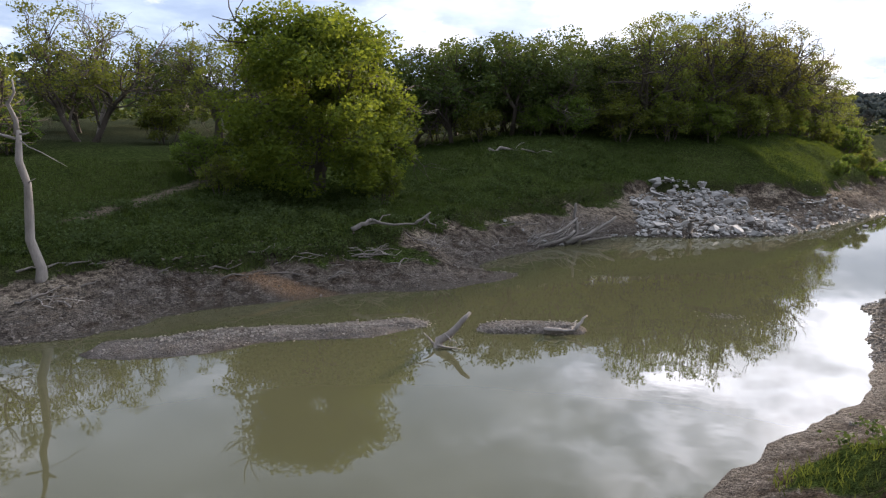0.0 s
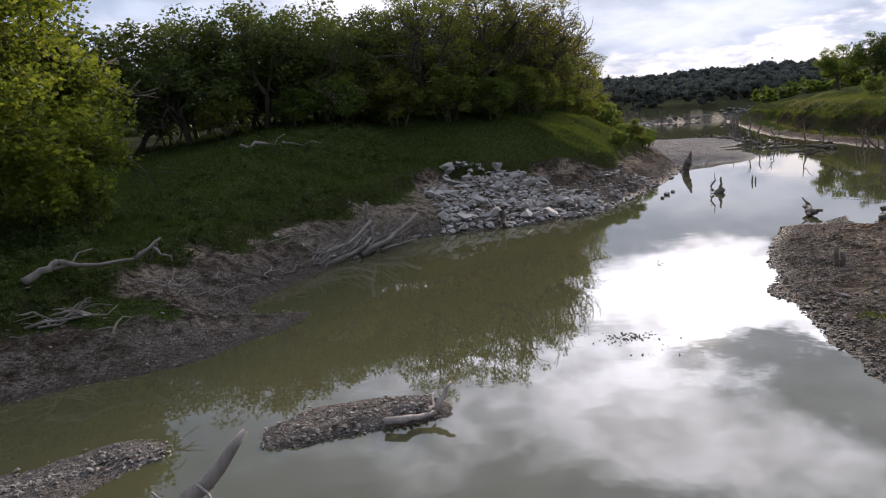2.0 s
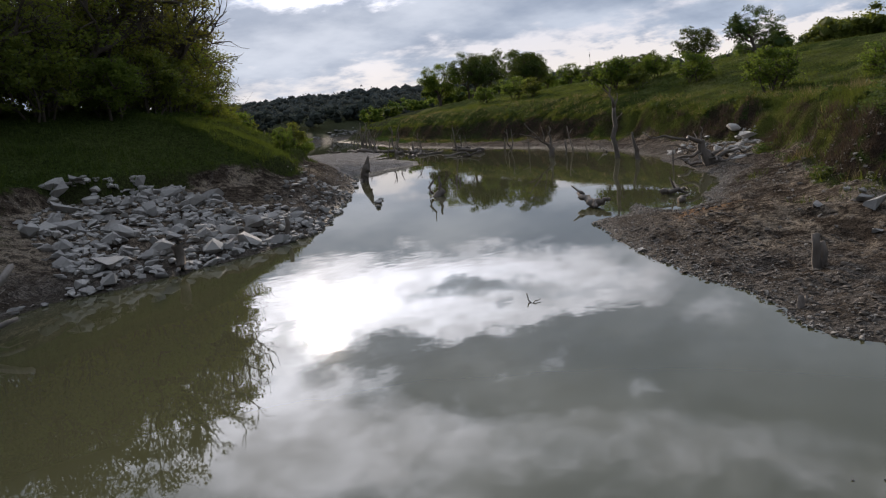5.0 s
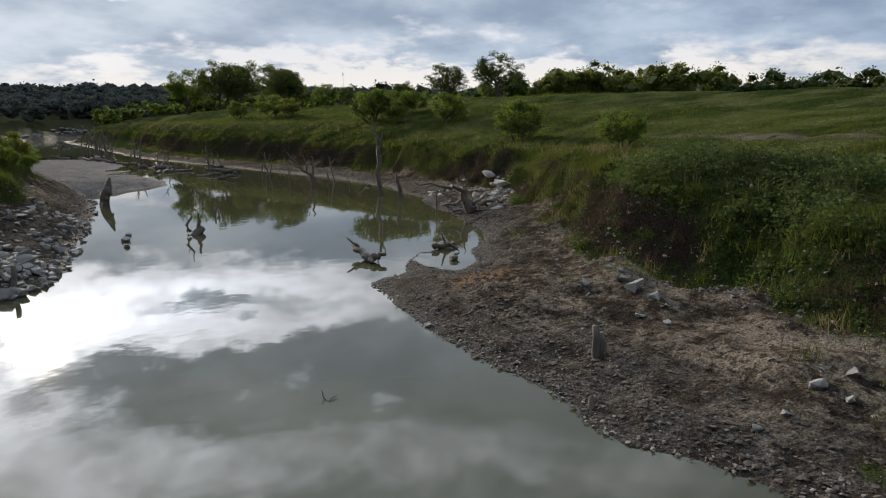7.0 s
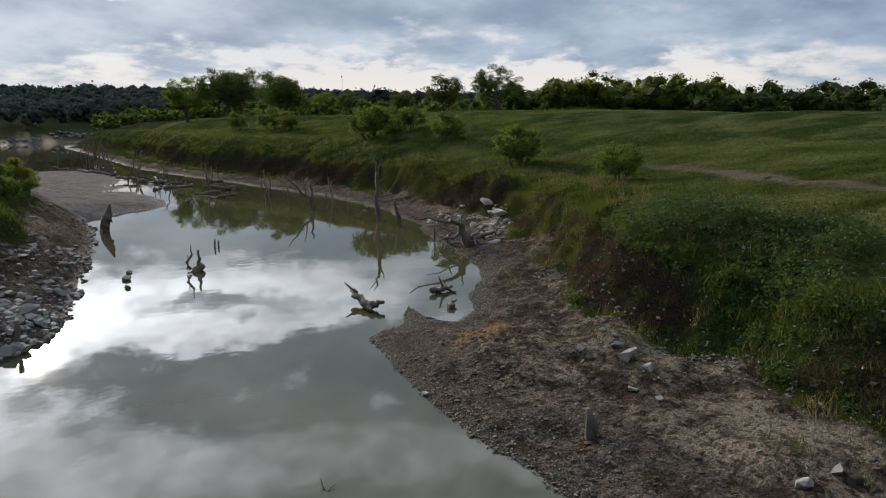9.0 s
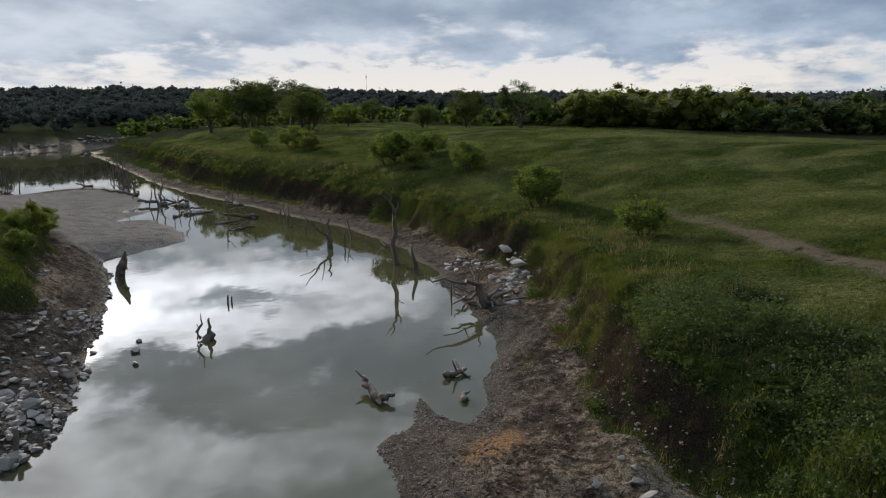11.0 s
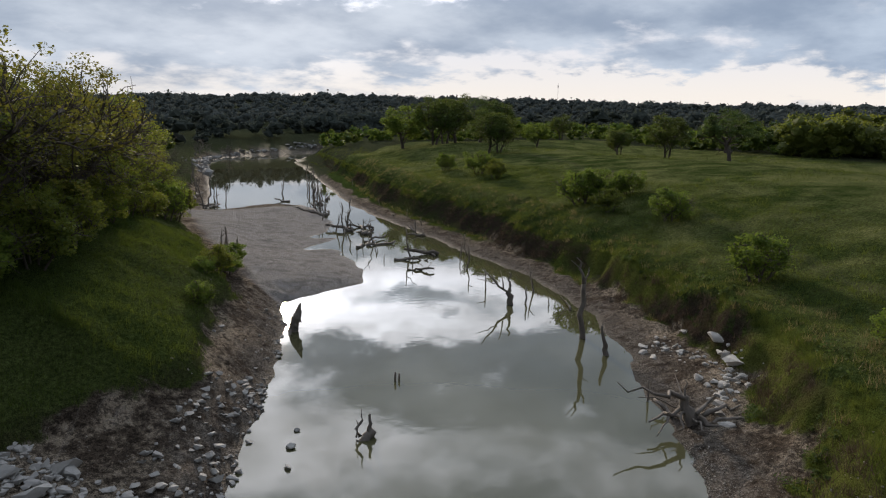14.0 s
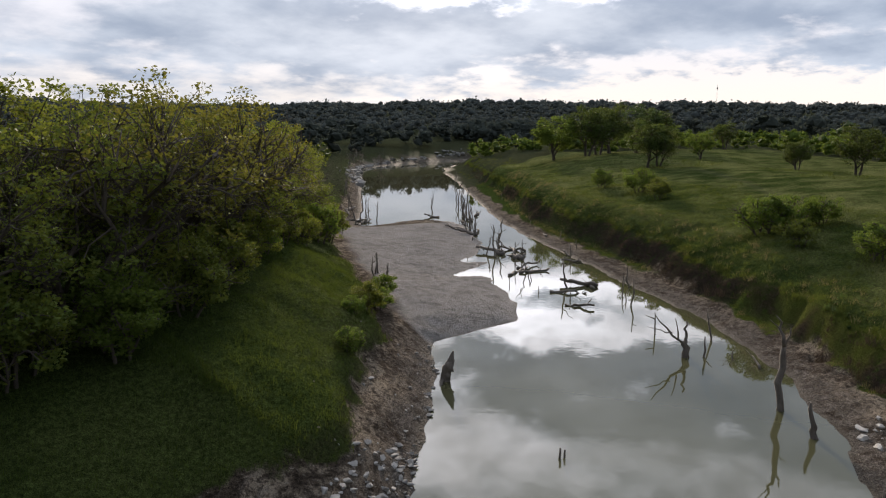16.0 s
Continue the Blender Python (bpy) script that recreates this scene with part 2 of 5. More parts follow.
def leaf_material(name, dark, light, back, trans=0.45, spec=0.1):
    m, N = material(name)
    isl = N.add("ShaderNodeNewGeometry").outputs["Random Per Island"]
    rnd = N.add("ShaderNodeObjectInfo").outputs["Random"]
    col = N.mix(isl, dark, light)
    big = N.noise(where(N), 0.8, 3)
    col = N.mix(N.ramp(big, 0.4, 0.7), col, N.mix(0.5, col, light))
    hue = N.add("ShaderNodeHueSaturation")
    N.put(hue.inputs["Hue"], N.math("ADD", 0.485, N.math("MULTIPLY", rnd, 0.03)))
    N.put(hue.inputs["Value"], N.math("ADD", 0.8, N.math("MULTIPLY", rnd, 0.4)))
    N.put(hue.inputs["Color"], col)
    b = surface(N, hue.outputs[0], 0.65, spec=spec)
    t = N.add("ShaderNodeBsdfTranslucent")
    N.put(t.inputs[0], N.mix(isl, tuple(c * 0.7 for c in back), back))
    mixer = N.add("ShaderNodeMixShader")
    mixer.inputs[0].default_value = trans
    N.put(mixer.inputs[1], b.outputs[0])
    N.put(mixer.inputs[2], t.outputs[0])
    finish(N, mixer.outputs[0])
    return m


def wood_material(name, dark, light):
    m, N = material(name)
    tex = N.add("ShaderNodeTexCoord").outputs["Object"]
    mp = N.add("ShaderNodeMapping")
    mp.inputs["Scale"].default_value = (14, 14, 2.2)
    N.put(mp.inputs["Vector"], tex)
    grain, blot = N.noise(mp.outputs[0], 1.0, 6, 0.65, 0.4), N.noise(tex, 1.7, 4)
    col = N.mix(grain, dark, light)
    col = N.mix(N.ramp(blot, 0.45, 0.7), col, N.mix(0.6, col, dark))
    finish(N, surface(N, col, 0.9, grain, 0.7, 0.03, 0.2).outputs[0])
    return m


def stone_material(name, dark, light):
    m, N = material(name)
    p = where(N)
    n1, n2 = N.noise(p, 1.6, 4), N.noise(p, 9.0, 6, 0.7)
    rnd = N.add("ShaderNodeObjectInfo").outputs["Random"]
    col = N.mix(N.math("ADD", N.math("MULTIPLY", rnd, 0.5), N.math("MULTIPLY", n2, 0.5)), dark, light)
    col = N.mix(N.ramp(n1, 0.55, 0.75), col, N.mix(0.5, col, (0.16, 0.13, 0.10)))
    finish(N, surface(N, col, 0.9, n2, 0.6, 0.05, 0.25).outputs[0])
    return m


GROUND = ground_material()
WATER = water_material()
LEAF_BRIGHT = leaf_material("leaf_spring_green", (0.038, 0.063, 0.009), (0.100, 0.132, 0.018), (0.198, 0.232, 0.022), 0.47)
LEAF_MID = leaf_material("leaf_elm_green", (0.055, 0.080, 0.019), (0.124, 0.150, 0.032), (0.21, 0.23, 0.03), 0.42)
LEAF_OLIVE = leaf_material("leaf_young_olive", (0.058, 0.066, 0.017), (0.122, 0.122, 0.028), (0.21, 0.195, 0.03), 0.42)
LEAF_DARK = leaf_material("leaf_oak_dark", (0.028, 0.046, 0.014), (0.068, 0.095, 0.026), (0.12, 0.15, 0.025), 0.35)
# far leaves paler and bluish: distance haze put into the leaf colour
LEAF_FAR = leaf_material("leaf_far_hazed", (0.050, 0.060, 0.054), (0.076, 0.088, 0.074), (0.075, 0.088, 0.068), 0.3, 0.0)
LEAF_HILL = leaf_material("leaf_hill_hazed", (0.072, 0.084, 0.080), (0.102, 0.115, 0.104), (0.08, 0.09, 0.08), 0.3, 0.0)
LEAF_SHRUB = leaf_material("leaf_mesquite", (0.046, 0.082, 0.018), (0.105, 0.155, 0.032), (0.18, 0.24, 0.035), 0.42, 0.04)
LEAF_WEED = leaf_material("leaf_weed", (0.030, 0.052, 0.017), (0.068, 0.098, 0.036), (0.10, 0.14, 0.03), 0.35, 0.06)
GRASS = leaf_material("grass_blade", (0.020, 0.033, 0.009), (0.074, 0.090, 0.022), (0.125, 0.150, 0.024), 0.38, 0.03)
# GRASS again, coloured darker to stand for the wooded bank's shade
GRASS_SHADED = leaf_material("shaded_grass_blade", (0.013, 0.025, 0.007), (0.046, 0.066, 0.015), (0.095, 0.125, 0.019), 0.36, 0.03)
STRAW = leaf_material("dry_grass_blade", (0.13, 0.11, 0.05), (0.24, 0.20, 0.09), (0.22, 0.17, 0.07), 0.3)
DEADGRASS = leaf_material("brown_dead_grass", (0.045, 0.033, 0.024), (0.125, 0.092, 0.066), (0.07, 0.05, 0.03), 0.25, 0.02)
BARK = wood_material("bark_grey_brown", (0.040, 0.031, 0.024), (0.115, 0.095, 0.075))
DEADWOOD = wood_material("weathered_dead_wood", (0.12, 0.10, 0.085), (0.36, 0.32, 0.28))
GREYWOOD = wood_material("grey_driftwood", (0.085, 0.073, 0.062), (0.27, 0.24, 0.21))
DARKWOOD = wood_material("wet_dead_wood", (0.070, 0.059, 0.050), (0.235, 0.200, 0.168))
STONE = stone_material("pale_limestone", (0.16, 0.152, 0.140), (0.38, 0.36, 0.33))
WHITESTONE = stone_material("white_limestone", (0.20, 0.185, 0.165), (0.44, 0.415, 0.375))
BROWNSTONE = stone_material("muddy_stone", (0.12, 0.10, 0.085), (0.30, 0.27, 0.23))


# ---- mesh helpers ----
class Buf:
    """Collects vertices and faces of one mesh."""

    def __init__(self):
        self.v, self.f, self.n = [], [], 0

    def add(self, verts, faces):
        self.v.append(np.asarray(verts, float))
        self.f.extend([tuple(i + self.n for i in face) for face in faces])
        self.n += len(verts)

    def tube(self, pts, radii, sides=7, rough=0.12, rng=None, cap=True):
        pts = np.asarray(pts, float)
        k = len(pts)
        tang = np.gradient(pts, axis=0)
        tang /= np.linalg.norm(tang, axis=1)[:, None] + 1e-9
        ref = np.array((0.0, 0.0, 1.0)) if abs(tang[0][2]) < 0.9 else np.array((1.0, 0.0, 0.0))
        a = np.cross(tang, ref)
        a /= np.linalg.norm(a, axis=1)[:, None] + 1e-9
        b = np.cross(tang, a)
        th = np.linspace(0, 2 * math.pi, sides, endpoint=False)
        r = np.asarray(radii, float)[:, None] * np.ones((1, sides))
        if rng is not None:
            r = r * (1 + rough * rng.normal(size=(1, sides))) * (1 + 0.5 * rough * rng.normal(size=r.shape))
        ring = pts[:, None] + r[..., None] * (np.cos(th)[None, :, None] * a[:, None] + np.sin(th)[None, :, None] * b[:, None])
        faces = [(i * sides + j, i * sides + (j + 1) % sides, (i + 1) * sides + (j + 1) % sides, (i + 1) * sides + j)
                 for i in range(k - 1) for j in range(sides)]
        verts = ring.reshape(-1, 3)
        if cap:
            faces.append(tuple(range((k - 1) * sides, k * sides)))
            faces.append(tuple(reversed(range(sides))))
        self.add(verts, faces)

    def mesh(self, name, mat, smooth=True):
        me = bpy.data.meshes.new(name)
        me.from_pydata(np.concatenate(self.v).tolist() if self.v else [], [], self.f)
        me.materials.append(mat)
        me.polygons.foreach_set("use_smooth", [smooth] * len(me.polygons))
        me.update()
        return me


def quads_mesh(name, verts, mat):
    """verts: (n, 4, 3) loose leaves."""
    n = len(verts)
    me = bpy.data.meshes.new(name)
    me.vertices.add(n * 4)
    me.vertices.foreach_set("co", np.ascontiguousarray(verts, np.float32).ravel())
    me.loops.add(n * 4)
    me.loops.foreach_set("vertex_index", np.arange(n * 4, dtype=np.int32))
    me.polygons.add(n)
    me.polygons.foreach_set("loop_start", np.arange(0, n * 4, 4, dtype=np.int32))
    me.update(calc_edges=True)
    me.materials.append(mat)
    return me


def leaf_quads(rng, centres, size, flat=0.5, aspect=0.55):
    n = len(centres)
    u = rng.normal(size=(n, 3))
    u[:, 2] *= flat
    u /= np.linalg.norm(u, axis=1)[:, None] + 1e-9
    w = rng.normal(size=(n, 3))
    w -= (w * u).sum(1)[:, None] * u
    w /= np.linalg.norm(w, axis=1)[:, None] + 1e-9
    s = size * rng.uniform(0.6, 1.4, size=(n, 1))
    bend = np.cross(u, w) * s * 0.12
    c = np.asarray(centres)
    return np.stack([c - u * s, c + w * s * aspect + bend, c + u * s, c - w * s * aspect + bend], axis=1)


def part(name, me, parent, label=""):
    ob = new(name, me)
    ob.parent = parent
    if label:
        ob["label"] = label
    return ob


def empty(name, m=None):
    ob = new(name)
    ob.empty_display_size = 0.3
    if m is not None:
        ob.matrix_world = m
    return ob


# ---- value noise for the lie of the land ----
def vnoise(x, y, seed=0):
    xi, yi = np.floor(x), np.floor(y)
    fx, fy = x - xi, y - yi
    fx, fy = fx * fx * (3 - 2 * fx), fy * fy * (3 - 2 * fy)

    def h(a, b):
        s = np.sin(a * 127.1 + b * 311.7 + seed * 74.7) * 43758.5453
        return s - np.floor(s)
    return (h(xi, yi) * (1 - fx) + h(xi + 1, yi) * fx) * (1 - fy) + (h(xi, yi + 1) * (1 - fx) + h(xi + 1, yi + 1) * fx) * fy


def fbm(x, y, size, octaves=4, seed=0, gain=0.5):
    total, amp, norm = 0.0, 1.0, 0.0
    for o in range(octaves):
        total = total + amp * (vnoise(x / size, y / size, seed + o) - 0.5)
        norm, amp, size = norm + amp * 0.5, amp * gain, size / 2.03
    return total / norm


def smooth(lo, hi, v):
    t = np.clip((v - lo) / (hi - lo), 0, 1)
    return t * t * (3 - 2 * t)


def curve(pts, per=4):
    """A Catmull-Rom line through the plan's points."""
    p = np.array(pts, float)
    q = np.concatenate([[2 * p[0] - p[1]], p, [2 * p[-1] - p[-2]]])
    out = []
    for i in range(1, len(q) - 2):
        for t in np.linspace(0, 1, per, endpoint=False):
            a, b, c, d = q[i - 1], q[i], q[i + 1], q[i + 2]
            out.append(0.5 * (2 * b + (c - a) * t + (2 * a - 5 * b + 4 * c - d) * t * t + (3 * b - a - 3 * c + d) * t ** 3))
    out.append(p[-1])
    return np.array(out)


def to_line(x, y, line):
    """Distance to a line, signed: plus on the line's left."""
    best, side = np.full(x.shape, 1e9), np.zeros(x.shape)
    for (ax, ay), (bx, by) in zip(line[:-1], line[1:]):
        dx, dy = bx - ax, by - ay
        t = np.clip(((x - ax) * dx + (y - ay) * dy) / (dx * dx + dy * dy + 1e-12), 0, 1)
        d = np.hypot(x - ax - t * dx, y - ay - t * dy)
        near = d < best - 1e-9
        best = np.where(near, d, best)
        side = np.where(near, np.sign(dx * (y - ay) - dy * (x - ax)), side)
    return best * np.where(side == 0, 1, side)


def inside(x, y, poly):
    odd = np.zeros(x.shape, bool)
    n = len(poly)
    for i in range(n):
        (ax, ay), (bx, by) = poly[i], poly[(i + 1) % n]
        if ay == by:
            continue
        hit = ((ay > y) != (by > y)) & (x < (bx - ax) * (y - ay) / (by - ay) + ax)
        odd ^= hit
    return odd


# ---- the plan: shorelines and the feet of the banks ----
SHORE_L = curve([(-300, -120), (-60, -8), (-20, 12), (-10, 16.2), (-6.6, 17.3), (-4.4, 19.8), (-1.2, 21.8), (1.9, 23.1), (4.1, 25.2),
                 (3.1, 26.2), (3.4, 28.2), (5.4, 30.6), (9.0, 33.9), (12.5, 34.4), (16.6, 35.3), (20.5, 38.6), (25.6, 43.9), (29.4, 48.0),
                 (33.6, 52.9), (36.5, 53.4), (40.3, 53.8), (43.6, 57.2), (46.2, 62.2), (47.2, 64.2), (45.4, 65.7), (49.6, 67.0), (51.4, 68.4), (50.0, 69.8), (54.2, 72.0), (56.0, 73.6),
                 (60.5, 79.5), (66.0, 88.5), (65.5, 95.0), (58.5, 94.0), (56.5, 95.5), (66, 109), (90, 146), (126, 201), (150, 221), (184, 236), (215, 240), (330, 245)])
SHORE_R = curve([(-300, -165), (-45, -28), (-8, -2), (2.0, 7.5), (5.4, 11.0), (8.4, 14.0), (10.8, 16.9), (12.2, 20.0), (13.4, 22.0),
                 (15.4, 24.0), (16.4, 25.8), (17.7, 27.0), (19.6, 28.4), (21.0, 28.0), (22.4, 28.6), (21.2, 26.9), (22.6, 26.8), (25.9, 28.0),
                 (28.9, 28.9), (31.0, 30.9), (35.8, 34.2), (40.8, 38.4), (45.7, 43.6), (49.8, 49.6), (53.3, 56.2), (59.5, 67.4),
                 (64.4, 76.4), (71.8, 88.2), (90, 113), (110, 140), (144, 185), (168, 203), (185, 207), (215, 211), (330, 218)])
TOE_L = curve([(-300, -115), (-60, -4), (-22, 14.5), (-10, 19.6), (-5.8, 21.4), (-2.6, 23.5), (0.4, 27.2), (3.4, 32), (7.3, 36), (10, 38.7),
               (12.7, 40.8), (17.0, 41.9), (20.4, 42.1), (23, 44.6), (27, 48.9), (31, 53.9), (34.8, 60.8), (38, 69), (42, 77), (47, 87),
               (54, 98), (64, 111), (88, 148), (124, 204), (148, 224), (184, 239), (215, 243), (330, 248)])
TOE_R = curve([(-300, -170), (-44, -31), (-5, -3.5), (6.6, 9.2), (11, 13), (15, 17), (18.3, 20.0), (20.6, 22.6), (22.6, 23.8), (24.6, 24.5),
               (27.5, 26.3), (30.5, 27.3), (34.0, 29.0), (37.5, 31.3), (40.8, 34.3), (43.6, 37.9), (47.6, 43.2), (51.6, 48.8), (55.8, 54.6), (62, 65),
               (66.8, 74.5), (74, 85.5), (93, 110), (113, 138), (147, 182), (170, 199), (187, 203), (215, 207), (330, 214)])
WATER_POLY = np.concatenate([SHORE_L, SHORE_R[::-1]])
ISLET_A, ISLET_B = curve([(-4.7, 16.8), (-3.0, 17.6), (-1.0, 18.3), (0.8, 18.9)]), curve([(2.9, 18.6), (4.0, 18.95), (4.7, 18.8)])
TRACK_R = curve([(22, 13.5), (28.6, 17.9), (33.9, 20.7), (36.1, 21.7), (40.5, 24.6), (46, 29.4), (54, 36.8), (64, 46.5), (78, 60), (106, 87), (140, 120)])
TRACK_L = curve([(-9.5, 23.5), (-8.6, 26), (-7.6, 29.5), (-6.2, 34)])
PROF_L = ((-1, 0, 0.3, 1.3, 2.6, 4, 6, 12, 30, 80), (0, 0, 0.50, 0.95, 1.6, 2.35, 2.95, 3.6, 4.0, 4.6))
PROF_R = ((-1, 0, 0.25, 0.95, 1.7, 3, 5.5, 7.5, 12, 28, 40, 75, 130), (0, 0, 0.15, 1.38, 1.72, 1.88, 2.12, 2.38, 3.1, 4.9, 5.1, 5.2, 5.2))


WOOD_EDGE = [(101, 128), (128, 126), (160, 122), (163, 104), (150, 84), (128, 62), (114, 44), (104, 16), (95, -30), (60, -120), (3000, -3000), (3000, 3000), (120, 3000)]


def land(x, y):
    """Height of the ground, and the masks that its material reads."""
    x, y = np.asarray(x, float), np.asarray(y, float)
    wx = x + 0.55 * fbm(x, y, 2.2, 3, 3) * smooth(250, 60, np.hypot(x, y))
    wy = y + 0.55 * fbm(x, y, 2.2, 3, 9) * smooth(250, 60, np.hypot(x, y))
    dl, dr = to_line(wx, wy, SHORE_L), to_line(wx, wy, SHORE_R)
    wet_in = inside(wx, wy, WATER_POLY)
    ds = np.minimum(np.abs(dl), np.abs(dr))
    left = np.abs(dl) < np.abs(dr)
    tl, tr = to_line(x, y, TOE_L), -to_line(x, y, TOE_R)
    tl = tl + 0.9 * fbm(x, y, 3.5, 3, 21)
    tr = tr + 1.15 * fbm(x, y, 4.2, 4, 22, 0.55)
    far = np.hypot(x, y)
    hl = 0.85 + 0.55 * smooth(0, 10, x) - 0.45 * smooth(34, 60, x)
    hr = 0.62 - 0.12 * smooth(22, 34, x) + 0.5 * smooth(90, 160, far)
    ease = 1 - 0.65 * smooth(9, -3, x)
    bank_l = np.interp(np.maximum(tl, 0) * ease, *PROF_L)
    bank_r = np.interp(np.maximum(tr, 0) * (1 - 0.30 * smooth(70, 110, y)), *PROF_R)
    bank_r = bank_r * (1 - 0.2 * smooth(25, 20, x))
    frac_l = ds / (ds + np.maximum(-tl, 0) + 1e-6)
    frac_r = ds / (ds + np.maximum(-tr, 0) + 1e-6)
    z_l = hl * frac_l ** 1.15 + bank_l
    z_r = hr * frac_r ** 1.0 + bank_r
    tt = np.where(left, tl, tr)
    z = np.where(left, z_l, z_r)
    # eroded gullies across the cut bank of the far side
    cut = np.where(left, 0.25, 0.9) * np.exp(-((tt - 1.0) / 1.2) ** 2)
    z = z + cut * (0.80 * fbm(x, y, 2.2, 5, 31, 0.65) - 0.3 * np.abs(fbm(x, y, 1.5, 3, 33))) * smooth(150, 60, far)
    z = z + 0.10 * smooth(0.2, 2, ds) * fbm(x, y, 1.4, 4, 41) * smooth(200, 50, far)
    z = z + 0.35 * smooth(6, 18, tt) * fbm(x, y, 14, 4, 43)
    z = z + np.where(left, 0.10, 0.16) * smooth(0.5, 2.5, tt) * smooth(14, 7, tt) * fbm(x, y, 1.5, 4, 45, 0.6) * smooth(150, 70, far)
    # shore clods
    z = z + (0.12 * fbm(x, y, 0.85, 3, 51, 0.6) + 0.15 * (0.35 - np.abs(fbm(x, y, 1.9, 4, 52, 0.6)))) * smooth(0.1, 0.9, ds) * smooth(90, 55, far) * smooth(1.0, -0.5, tt)
    # low strand terraces left by the falling water
    z = z + 0.085 * fbm(ds * 3.0, (x + y) * 0.35, 1.6, 3, 53) * smooth(0.3, 1.2, ds) * smooth(0.6, -0.6, tt) * smooth(90, 55, far)
    # the pasture rises away from the river
    z = z + np.where(left, 0.0, smooth(40, 66, x) * 1.35 * smooth(0.3, 4, tt) * smooth(42, 16, tt) + 0.8 * smooth(85, 105, y) * smooth(7, 12, tt))
    z = z - np.where(left, 0.0, 1.7 * smooth(52, -5, y) * smooth(8, 42, tt))
    # hills round the valley
    az = np.degrees(np.arctan2(x - 8, y - 22))
    hill = smooth(230, 900, far) * (36 + 13 * fbm(az, far * 0.02, 16, 4, 61)) + smooth(900, 2400, far) * 30
    z = z + hill * (1 - 0.40 * smooth(44, 80, az))
    z = np.where(wet_in, -np.minimum(0.22 * ds, 1.3) - 0.02, np.maximum(z, 0.012))
    isl = np.maximum(0.55 + 0.45 * smooth(0.5, -4, x) - np.abs(to_line(wx, wy, ISLET_A)), 0.46 - np.abs(to_line(wx, wy, ISLET_B)))
    isl = isl + 0.30 * fbm(x, y, 1.1, 4, 71)
    z = np.where(wet_in, np.maximum(z, np.clip(isl, -0.4, 0.26) * (0.34 + 0.25 * fbm(x, y, 0.8, 2, 72))), z)
    isl_on = wet_in & (isl > -0.02)
    grass = smooth(-0.8, 0.8, tt + 1.0 * fbm(x, y, 1.8, 4, 81)) * (~wet_in)
    near_r, low_r = smooth(14.5, 12.0, x) * ~left, smooth(21, 25, x) * smooth(60, 44, y) * ~left
    far_r = (0.62 + 0.3 * smooth(75, 95, y)) * smooth(44, 60, y) * ~left * smooth(1.0, 3.0, ds + 0.8 * fbm(x, y, 2.5, 3, 85))
    early = np.maximum(far_r, near_r * smooth(0.5, 1.9, ds + 1.2 * fbm(x, y, 1.1, 3, 83)), low_r * smooth(0.5, 2.0, ds + 0.7 * fbm(x, y, 1.5, 3, 84)))
    early_l = left * smooth(12, 8, x) * smooth(-9, -5, x) * 0.8 * smooth(1.5, 3.0, ds + 1.3 * fbm(x, y, 1.3, 4, 86))
    grass = np.maximum(grass, np.maximum(early, early_l) * (~wet_in))
    bar = np.where(left & (x > 33) & (y < 91) & (x < 70), smooth(0.8, 2.2, -tl), 0.0)
    bar = np.maximum(bar, isl_on * 0.3)
    gravel = np.clip(smooth(2.4, 0.5, ds + 0.8 * fbm(x, y, 2.0, 3, 55)), 0, 1)
    gravel = np.maximum(gravel, isl_on * 1.0)
    # bare cut faces of both banks, where the lip's shade is painted in
    shaded_soil = np.where(left, np.clip(0.45 * np.exp(-((tt - 0.05) / 0.4) ** 2), 0, 1), np.clip(1.8 * np.exp(-((tt - 0.62) / 0.50) ** 2) * smooth(-0.5, 0.1, fbm(x, y, 5, 3, 93)), 0, 1))
    track = np.maximum(smooth(0.75, 0.2, np.abs(to_line(x, y, TRACK_R) + 0.35 * fbm(x, y, 3.0, 2, 96))) * smooth(20, 23, x) * (0.15 + 0.85 * smooth(46, 33, x)), smooth(0.5, 0.1, np.abs(to_line(x, y, TRACK_L))))
    wet = smooth(0.55, 0.0, ds) * (1 - isl_on) * (1 - 0.6 * bar)
    wet = np.where(wet_in & ~isl_on, 1.0, wet)
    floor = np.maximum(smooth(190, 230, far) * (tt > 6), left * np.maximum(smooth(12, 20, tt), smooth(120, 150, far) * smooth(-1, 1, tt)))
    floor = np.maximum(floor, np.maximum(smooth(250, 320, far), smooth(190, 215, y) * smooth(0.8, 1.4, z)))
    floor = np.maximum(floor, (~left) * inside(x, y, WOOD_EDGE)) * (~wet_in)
    sand = smooth(1.0, 0.5, np.hypot((x - 20.1) / 1.3, (y - 25.6) / 0.7) + 0.4 * fbm(x, y, 1.0, 3, 91))
    sand = np.maximum(sand, 0.6 * smooth(1.0, 0.4, np.hypot((x + 2.5) / 2.6, (y - 21.6) / 0.5) + 0.4 * fbm(x, y, 1.0, 3, 92)))
    moss = smooth(22, 26, x) * smooth(50, 40, y) * (~left) * smooth(2.2, 1.2, tt) * smooth(-0.1, 0.3, fbm(x, y, 3.0, 3, 94) + 0.15)
    # wooded bank's grass is coloured darker for its shade, paler past x 20
    dry_unshaded = np.where(left, 0.12 + 0.5 * smooth(20, 27, x) * smooth(5, 1, tt), smooth(1.5, 4.5, tt))
    return z, dict(dry_unshaded=dry_unshaded, moss=moss, shore=np.minimum(ds, 9.0), sand=sand, floor=floor, grass=grass, bar=bar, gravel=gravel, shaded_soil=shaded_soil, track=track, wet=wet), tt, left, wet_in


